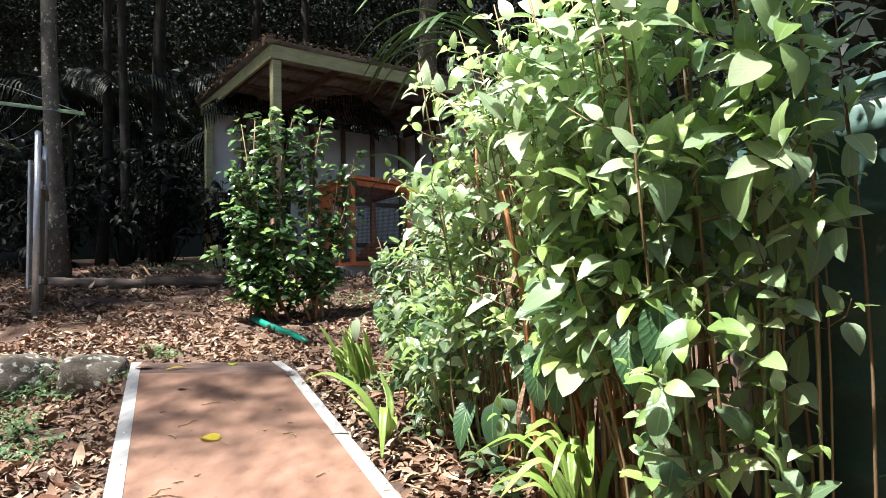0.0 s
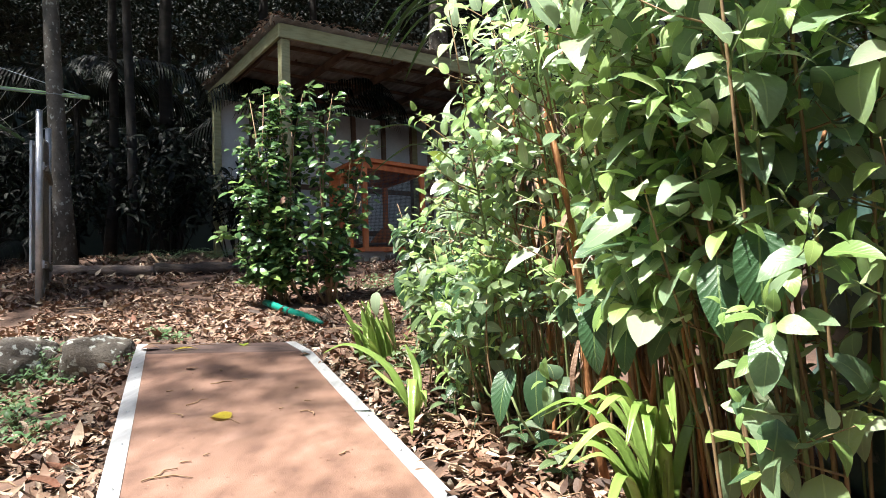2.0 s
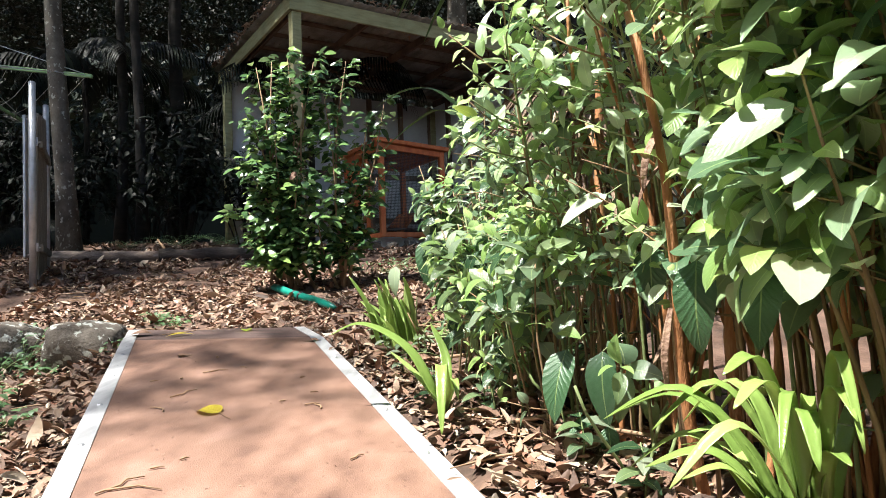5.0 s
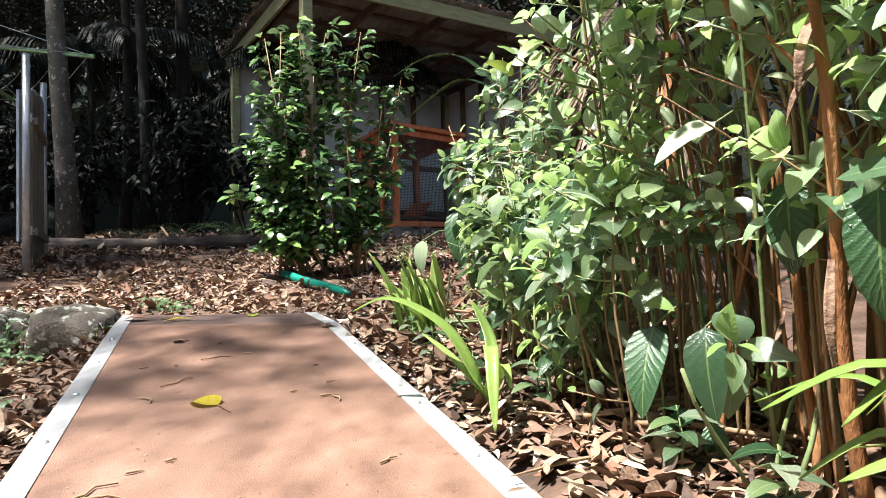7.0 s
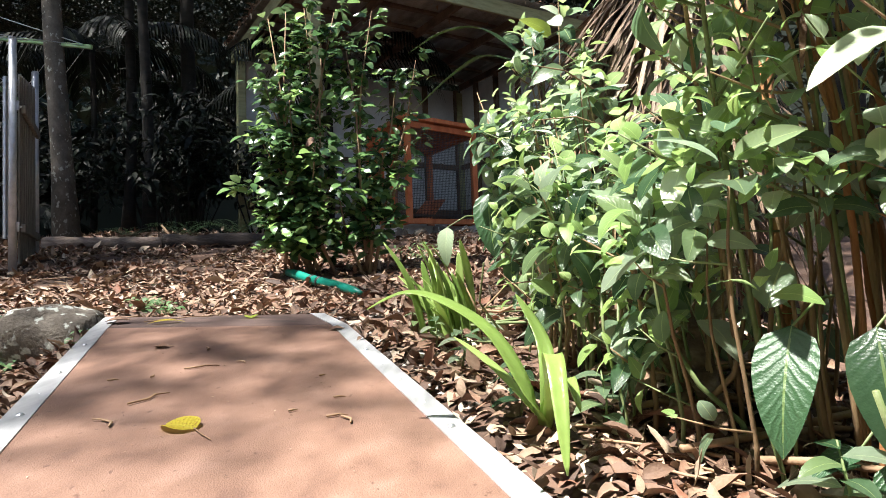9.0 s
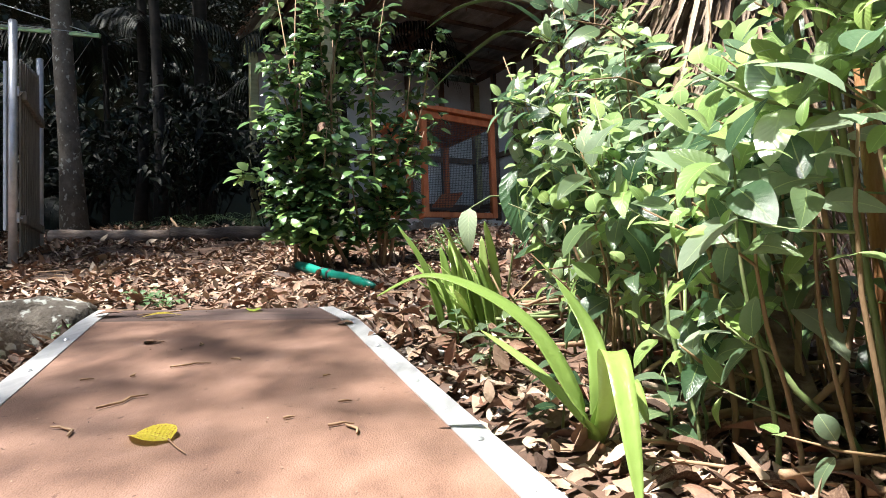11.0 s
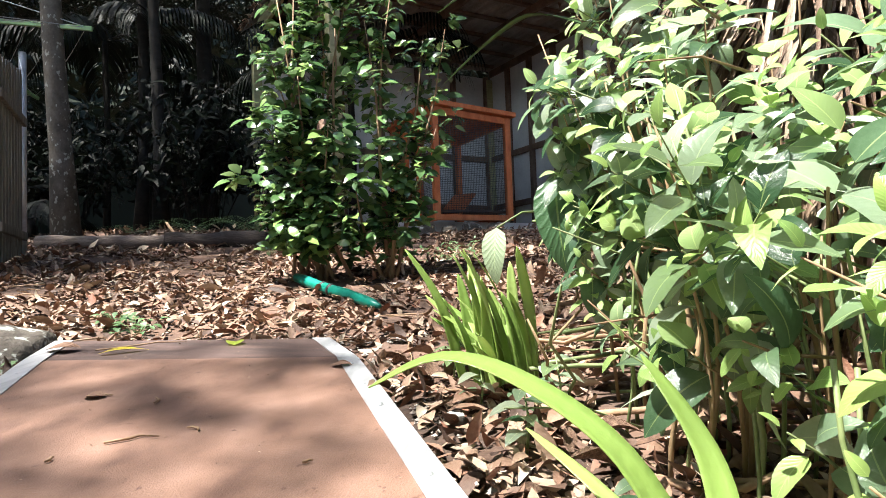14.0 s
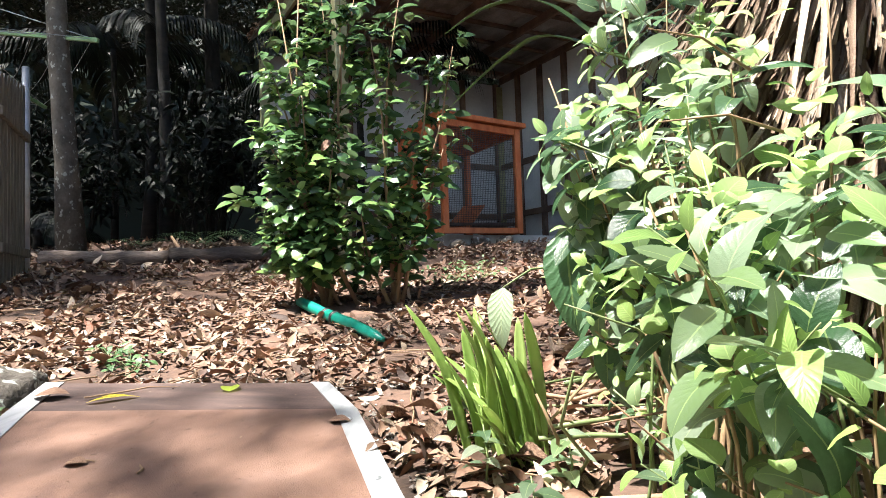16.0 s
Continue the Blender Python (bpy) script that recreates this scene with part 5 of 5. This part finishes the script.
def build_strap_plants():
    b = Vector((-0.265, 3.46, 0))
    b.z = ground_z(b.x, b.y) + 0.02
    ob = empty("strap_lily", b, "bright green strap-leaved lily beside the ramp", "lily", "strap lilies")
    strap([b, (-0.294, 3.40, 0.475), (-0.375, 3.43, 0.623), (-0.487, 3.47, 0.706), (-0.598, 3.5, 0.738), (-0.70, 3.5, 0.70)], 0.046, "leaf", "leaf_strap", ob)
    strap([b, (-0.291, 3.43, 0.455), (-0.386, 3.52, 0.547), (-0.491, 3.64, 0.613)], 0.028, "leaf", "leaf_strap", ob)
    strap([b, (-0.252, 3.46, 0.511), (-0.261, 3.52, 0.613), (-0.319, 3.62, 0.724)], 0.04, "leaf", "leaf_strap", ob)
    strap([b, (-0.267, 3.41, 0.46), (-0.249, 3.38, 0.575)], 0.02, "leaf", "leaf_strap", ob)
    strap([b, (-0.25, 3.36, 0.50), (-0.255, 3.27, 0.595), (-0.252, 3.2, 0.585), (-0.25, 3.13, 0.50), (-0.248, 3.08, 0.40)], 0.04, "leaf", "leaf_strap", ob)
    strap([b, (-0.235, 3.40, 0.48), (-0.215, 3.33, 0.54), (-0.20, 3.26, 0.48)], 0.03, "leaf", "leaf_strap", ob)
    tube("crown", [b + Vector((0, 0, -0.03)), b + Vector((-0.003, 0, 0.02)), b + Vector((-0.005, 0, 0.05))], [0.018, 0.017, 0.01], "dry_frond", ob)
    # bright clump nearer the walk's start
    r = random.Random(9)
    b = Vector((0.50, 2.28, 0))
    b.z = ground_z(b.x, b.y)
    ob = empty("strap_lily", b, "clump of bright green strap leaves under the shrubs", "lily", "strap lilies")
    for k in range(22):
        a = r.uniform(1.6, 4.6) if k > 2 else r.uniform(0, 6.28)
        ln, h = r.uniform(0.15, 0.42), r.uniform(0.26, 0.52)
        d = Vector((math.cos(a), math.sin(a), 0))
        o = b + Vector((r.gauss(0, 0.03), r.gauss(0, 0.03), 0))
        strap([o, o + d * ln * 0.25 + Vector((0, 0, h * 0.65)), o + d * ln * 0.65 + Vector((0, 0, h)), o + d * ln * 1.15 + Vector((0, 0, h * r.uniform(0.7, 1.05)))], r.uniform(0.024, 0.04), "leaf", "leaf_strap", ob)
    # cut clump at the far end of the shrubs
    b = Vector((-0.56, 4.52, 0))
    b.z = ground_z(b.x, b.y)
    ob = empty("cut_lily", b, "clump of trimmed green strap leaves beside the ramp", "lily")
    for k in range(36):
        a = r.uniform(1.7, 4.6)
        ln, h = r.uniform(0.02, 0.26), r.uniform(0.16, 0.44)
        d = Vector((math.cos(a), math.sin(a), 0))
        o = b + Vector((r.gauss(0, 0.05), r.gauss(0, 0.04), 0))
        strap([o, o + d * ln * 0.4 + Vector((0, 0, h * 0.6)), o + d * ln + Vector((0, 0, h))], r.uniform(0.022, 0.036), "leaf", "leaf_strap", ob)


build_strap_plants()


def build_palm_skirt():
    """A palm with a hanging skirt of dry fronds, and long green blades above it."""
    x, y = 0.58, 5.2
    z = ground_z(x, y)
    ob = empty("skirted_palm", (x, y, z), "palm with a thick skirt of hanging dry brown fronds", "palm")
    tube("trunk", [(x, y, z - 0.1), (x, y, z + 1.2), (x - 0.05, y, z + 2.9)], [0.1, 0.06, 0.04], "shaded_bark", ob, sides=10)
    r = random.Random(21)
    sh = [leaf_shape(0.035, 4, d, 0.4, 0.004, 1, 0.8, 0, i) for i, d in enumerate((0.2, 0.4, 0.05))]
    pl = []
    for k in range(1700):
        a = r.uniform(2.2, 5.9)
        h = r.uniform(0.4, 1.75)
        rr = 0.10 + 0.12 * r.random()
        p = Vector((x + rr * math.cos(a), y + rr * math.sin(a), z + h))
        pl.append((k % 3, leaf_pose(p, (0.85 * math.cos(a) + r.gauss(-0.26, 0.2), 0.55 * math.sin(a) + r.gauss(0, 0.14), -1 + r.gauss(0, 0.15)), (math.cos(a), math.sin(a), 0.3), r.uniform(0.35, 0.9))))
    scatter("dry_fronds", sh, pl, "dry_frond", ob)["kind"] = "stuff"
    for k in range(34):
        a = r.uniform(2.6, 5.2)
        p = Vector((x + 0.2 * math.cos(a), y + 0.2 * math.sin(a), z + r.uniform(0.6, 1.35)))
        q = p + Vector((0.55 * math.cos(a) - r.uniform(0.0, 0.2), 0.4 * math.sin(a), -0.65))
        strap([p, p.lerp(q, 0.5) + Vector((0.05 * math.cos(a), 0.05 * math.sin(a), 0.06)), q], r.uniform(0.012, 0.036), "dry_sheath", "dry_frond", ob, "broad dry brown frond base")
    # long green blades arching out over the hutch
    top = Vector((x - 0.05, y, z + 1.45))
    strap([(0.1, 5.6, 1.75), (-0.35, 5.9, 2.32), (-0.65, 6.05, 2.42), (-0.92, 6.1, 2.31)], 0.07, "blade", "leaf_cord", ob, "long arching green blade")
    strap([(0.1, 5.6, 1.85), (-0.35, 6.1, 2.25), (-0.62, 6.3, 2.22), (-0.94, 6.4, 2.0)], 0.065, "blade", "leaf_cord", ob, "long arching green blade")
    top = Vector((x - 0.1, y, z + 2.45))
    for k in range(15):
        a = r.uniform(2.3, 4.6) if k < 11 else r.uniform(0, 6.28)
        ln = r.uniform(0.9, 1.5)
        d = Vector((math.cos(a), math.sin(a), 0))
        e = r.uniform(-0.25, 0.7)
        strap([top, top + d * ln * 0.4 + Vector((0, 0, ln * (0.18 + 0.3 * e))), top + d * ln * 0.75 + Vector((0, 0, ln * (0.12 + 0.35 * e))), top + d * ln + Vector((0, 0, ln * (-0.12 + 0.3 * e)))], r.uniform(0.05, 0.085), "blade", "leaf_cord", ob)
    strap([top, top + Vector((-0.15, -0.2, -0.1)), top + Vector((-0.18, -0.25, -0.5)), top + Vector((-0.16, -0.25, -1.0))], 0.05, "dead_blade", "dry_frond", ob, "hanging dead brown blade")


build_palm_skirt()


def single_leaves():
    """Large leaves that stand out from the shrubs, each on its own stalk."""
    rows = (((-0.395, 4.44, 1.12), (0.02, -0.25, -1), (-0.3, -1, 0.1), 0.28, "leaf_ribbed", "large dark ribbed leaf hanging from a stalk"),
            ((0.16, 3.08, 0.66), (-0.3, -0.35, -0.8), (-0.6, -0.8, 0.3), 0.24, "leaf_ribbed", "large green ribbed leaf hanging near the ground"),
            ((0.26, 3.0, 0.66), (-0.1, -0.35, -0.9), (-0.6, -0.8, 0.3), 0.23, "leaf_bush_piece", "large yellowish green ribbed leaf with holes"),
            ((0.28, 2.92, 1.13), (-1.0, -0.05, -0.45), (0.1, -0.5, 0.9), 0.17, "leaf_pale_and_glare", "lance-shaped leaf with sun glare put into its pale colour"),
            ((-0.56, 4.40, 0.98), (-0.1, -0.2, -1), (-0.4, -1, 0.2), 0.16, "leaf_pale_and_glare", "pale drooping leaf over the trimmed lily"),
            ((-0.10, 4.66, 1.82), (-0.5, -0.3, 0.25), (-0.2, -0.9, 0.4), 0.16, "leaf_lime", "bright yellow-green broad leaf"),
            ((-0.06, 4.62, 1.66), (-0.7, -0.2, -0.3), (0, -0.9, 0.5), 0.17, "leaf_bush_piece", "broad green leaf on a thin stalk"),
            )
    more = (((0.54, 2.16, 1.22), (-0.7, -0.3, 0.15), (-0.1, -0.6, 0.8), 0.13, "leaf_lime", "bright yellow-green broad leaf"),
            ((0.62, 2.05, 1.05), (-0.1, -0.3, -0.9), (-0.5, -0.9, 0.2), 0.22, "leaf_ribbed", "large dark ribbed leaf hanging in the shrub"),
            ((0.45, 2.27, 0.9), (-0.2, -0.2, -0.9), (-0.5, -0.9, 0.2), 0.17, "leaf_ribbed", "dark ribbed leaf hanging in the shrub"),
            ((1.24, 2.08, 1.62), (0.05, -0.2, -1), (-0.5, -0.9, 0.1), 0.21, "leaf_ribbed", "dark wrinkled leaf hanging before the tank"),
            ((1.06, 1.97, 1.42), (-0.1, -0.2, -1), (-0.5, -0.9, 0.1), 0.2, "leaf_pale_and_glare", "pale wilted leaf hanging before the tank"),
            ((0.10, 3.62, 0.95), (-0.1, -0.3, -0.9), (-0.5, -0.9, 0.2), 0.21, "leaf_ribbed", "large dark ribbed leaf hanging in the shrub"),
            ((0.36, 2.76, 0.97), (-0.05, -0.1, -1), (-0.5, -0.9, 0.1), 0.2, "leaf_ribbed", "dark ribbed leaf hanging before the canes"),
            ((0.41, 2.54, 0.92), (-0.1, -0.1, -1), (-0.6, -0.8, 0.2), 0.23, "leaf_ribbed", "large ribbed leaf hanging before the canes"),
            ((0.69, 1.97, 1.12), (-0.05, -0.1, -1), (-0.4, -0.9, 0.2), 0.26, "leaf_ribbed", "large dark ribbed leaf hanging in the shrub"),
            ((0.27, 3.02, 0.43), (0.0, -0.3, -0.8), (-0.3, -0.9, 0.4), 0.13, "leaf_ribbed", "dark ribbed leaf near the ground"),
            ((0.24, 3.04, 0.45), (-0.8, -0.3, -0.2), (-0.1, -0.4, 0.9), 0.11, "leaf_ribbed", "dark ribbed leaf near the ground"),
            ((-0.02, 3.42, 0.86), (-0.05, -0.15, -1), (-0.5, -0.8, 0.3), 0.11, "leaf_pale_and_glare", "heart-shaped leaf, coloured pale to show sun glare"))
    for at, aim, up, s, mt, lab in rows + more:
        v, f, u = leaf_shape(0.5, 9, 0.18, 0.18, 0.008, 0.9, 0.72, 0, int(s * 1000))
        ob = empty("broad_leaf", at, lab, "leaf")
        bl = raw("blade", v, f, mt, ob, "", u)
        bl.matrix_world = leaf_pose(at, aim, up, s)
        e = Vector(at) + Vector((0.14, 0.1, 0.05))
        tube("stalk", [at, Vector(at).lerp(e, 0.5) + Vector((0, 0, 0.02)), e], [0.0025, 0.003, 0.0035], "stem_green", ob, sides=5)


single_leaves()


# ---- undergrowth along the ramp ----
def build_undergrowth():
    r = random.Random(31)
    for (x, y), h, lx, ly, rad in (((-0.07, 3.44), 0.38, -0.05, 0.04, 0.0065), ((-0.05, 3.48), 0.36, -0.02, 0.05, 0.006), ((0.30, 2.86), 0.3, -0.16, -0.06, 0.008), ((0.33, 2.9), 0.26, 0.12, 0.03, 0.009), ((0.36, 2.84), 0.5, 0.22, 0.1, 0.010), ((0.10, 3.6), 0.55, 0.05, 0.06, 0.007), ((-0.12, 3.95), 0.5, 0.03, 0.04, 0.007), ((0.2, 3.2), 0.6, -0.02, 0.0, 0.006), ((-0.28, 4.15), 0.5, 0.06, 0.0, 0.006)):
        z = ground_z(x, y) - 0.02
        pts = [(x + lx * s + 0.008 * math.sin(7 * s), y + ly * s, z + h * s) for s in (0, 0.25, 0.5, 0.75, 1)]
        tagged(tube("cut_cane", pts, [rad * 0.7, rad * 0.6, rad * 0.64, rad * 0.55, rad * 0.6], "twig" if rad > 0.012 else "stem_green", sides=8), "cut upright plant cane beside the ramp", "cane", "cut canes")
    for x, y, a, h in ((0.26, 3.7, 2.8, 0.3), (0.10, 4.1, 3.3, 0.26), (0.14, 3.66, 4.6, 0.24), (0.20, 3.72, 4.2, 0.28)):
        z = ground_z(x, y)
        d = Vector((math.cos(a), -abs(math.sin(a)), 0))
        o = Vector((x, y, z + h))
        tagged(strap([o, o + d * 0.08 + Vector((0, 0, -h * 0.3)), o + d * 0.2 + Vector((0, 0, -h * 0.65)), o + d * 0.38 + Vector((0, 0, 0.02 - h))], 0.07, "palm_sheath", "dead_sheath", None), "broad curled brown dead palm sheath", "palm sheath", "dead palm sheaths")
    for k in range(22):
        y = r.uniform(3.3, 4.7)
        x = face(y, 0.6) + r.uniform(0.08, 0.45)
        p = Vector((x, y, ground_z(x, y) - 0.01))
        q = p + Vector((r.gauss(-0.03, 0.12), r.gauss(-0.03, 0.12), r.uniform(0.25, 0.5)))
        w = Vector((r.gauss(0, 0.04), r.gauss(0, 0.04), 0))
        rad = r.uniform(0.003, 0.008)
        tagged(tube("crooked_stem", [p, p.lerp(q, 0.3) + w, p.lerp(q, 0.6) - w * 0.6, q], [rad * 1.2, rad, rad * 0.9, rad * 0.6], "stem_brown" if k % 3 else "stem_green", sides=6), "crooked brown woody stem under the shrubs", "stem", "crooked stems")
    for k in range(26):
        y = r.uniform(1.9, 4.5)
        zt = r.uniform(0.5, 1.7)
        p = Vector((face(y, zt) + 0.22, y + 0.1, zt - 0.1))
        q = p + Vector((-r.uniform(0.22, 0.42), -r.uniform(0.05, 0.25), r.uniform(0.0, 0.32)))
        tagged(tube("bare_twig", [p, p.lerp(q, 0.5) + Vector((0, 0, 0.03)), q], [0.004, 0.003, 0.0015], "twig" if k % 2 else "stem_green", sides=5), "thin bare twig growing out of the shrubs", "twig", "bare twigs")
    for k in range(42):
        y = r.uniform(2.55, 5.2)
        x = face(y, 0.5) + r.uniform(-0.12, 0.45)
        if x < right_edge(y) + 0.08:
            continue
        a, ln = r.uniform(-0.6, 0.9), r.uniform(0.25, 0.75)
        z = ground_z(x, y) + r.uniform(0.02, 0.09)
        c, s = math.cos(a), math.sin(a)
        pts = [(x + c * ln * q, y + s * ln * q + 0.02 * math.sin(5 * q), max(z + 0.06 * q * r.uniform(-0.4, 1), ground_z(x + c * ln * q, y + s * ln * q) + 0.01)) for q in (0, 0.25, 0.5, 0.75, 1)]
        rad = r.uniform(0.004, 0.011)
        tagged(tube("fallen_stick", pts, [rad, rad, rad * 0.9, rad * 0.85, rad * 0.6], "twig" if k % 3 else "stem_green", sides=6), "dry fallen stick under the shrubs", "stick", "fallen sticks")
    big = leaf_shape(0.55, 6, 0.35, 0.5, 0.03, 0.6, 0.8, 0.8, 4)
    for k in range(75):
        y = r.uniform(2.5, 4.9)
        x = right_edge(y) + r.uniform(0.08, 0.6)
        z = ground_z(x, y) + 0.025
        ob = raw("dead_leaf", big[0], big[1], "dead_sheath" if k % 3 else "litter", None, "", big[2])
        ob.matrix_world = leaf_pose((x, y, z), (r.gauss(0, 1), r.gauss(0, 1), r.uniform(-0.05, 0.35)), (r.gauss(0, 0.3), r.gauss(0, 0.3), 1), r.uniform(0.08, 0.15))
        tagged(ob, "large curled brown dead leaf under the shrubs", "dead leaf", "large dead leaves")
    for x, y, n, s in ((-0.32, 3.62, 9, 0.07), (-0.5, 4.05, 10, 0.075), (0.18, 2.98, 9, 0.085), (-0.12, 3.5, 8, 0.075), (-0.72, 4.6, 7, 0.06), (0.30, 2.72, 9, 0.08), (-0.62, 4.35, 8, 0.07), (-0.42, 4.3, 8, 0.085)):
        z = ground_z(x, y)
        ob = empty("seedling", (x, y, z), "small broad-leaved green seedling beside the ramp", "seedling", "seedlings")
        tube("stem", [(x, y, z - 0.01), (x + 0.01, y, z + 0.08), (x, y + 0.01, z + 0.16)], [0.004, 0.003, 0.002], "stem_green", ob, sides=5)
        sh = leaf_shape(0.56, 5, 0.3, 0.16, 0.01, 0.9, 0.72, 0, 2)
        for k in range(n):
            a = k * 2.4 + x * 9
            lf = raw("leaf", sh[0], sh[1], "leaf_bush_piece", ob, "", sh[2])
            lf.matrix_world = leaf_pose((x, y, z + 0.05 + 0.11 * k / n), (math.cos(a), math.sin(a), 0.1), (0, -0.2, 1), s * r.uniform(0.8, 1.3))
    rock((-0.68, 4.28, ground_z(-0.68, 4.28) + 0.015), (0.035, 0.03, 0.022), 41, "small white pebble in the leaf litter")


build_undergrowth()

# ---- unseen wall added behind the walk's start, blocks low sky and bounces light ----
bm = bmesh.new()
beam(bm, (-12, -3.4, 2.2), (12, -3.4, 2.2), 0.25, 6.4, bevel=0)
tagged(part("wall_house", bm, "white_sheet"), "plain pale wall added out of view to block sky and bounce light", "wall", kind="structure")
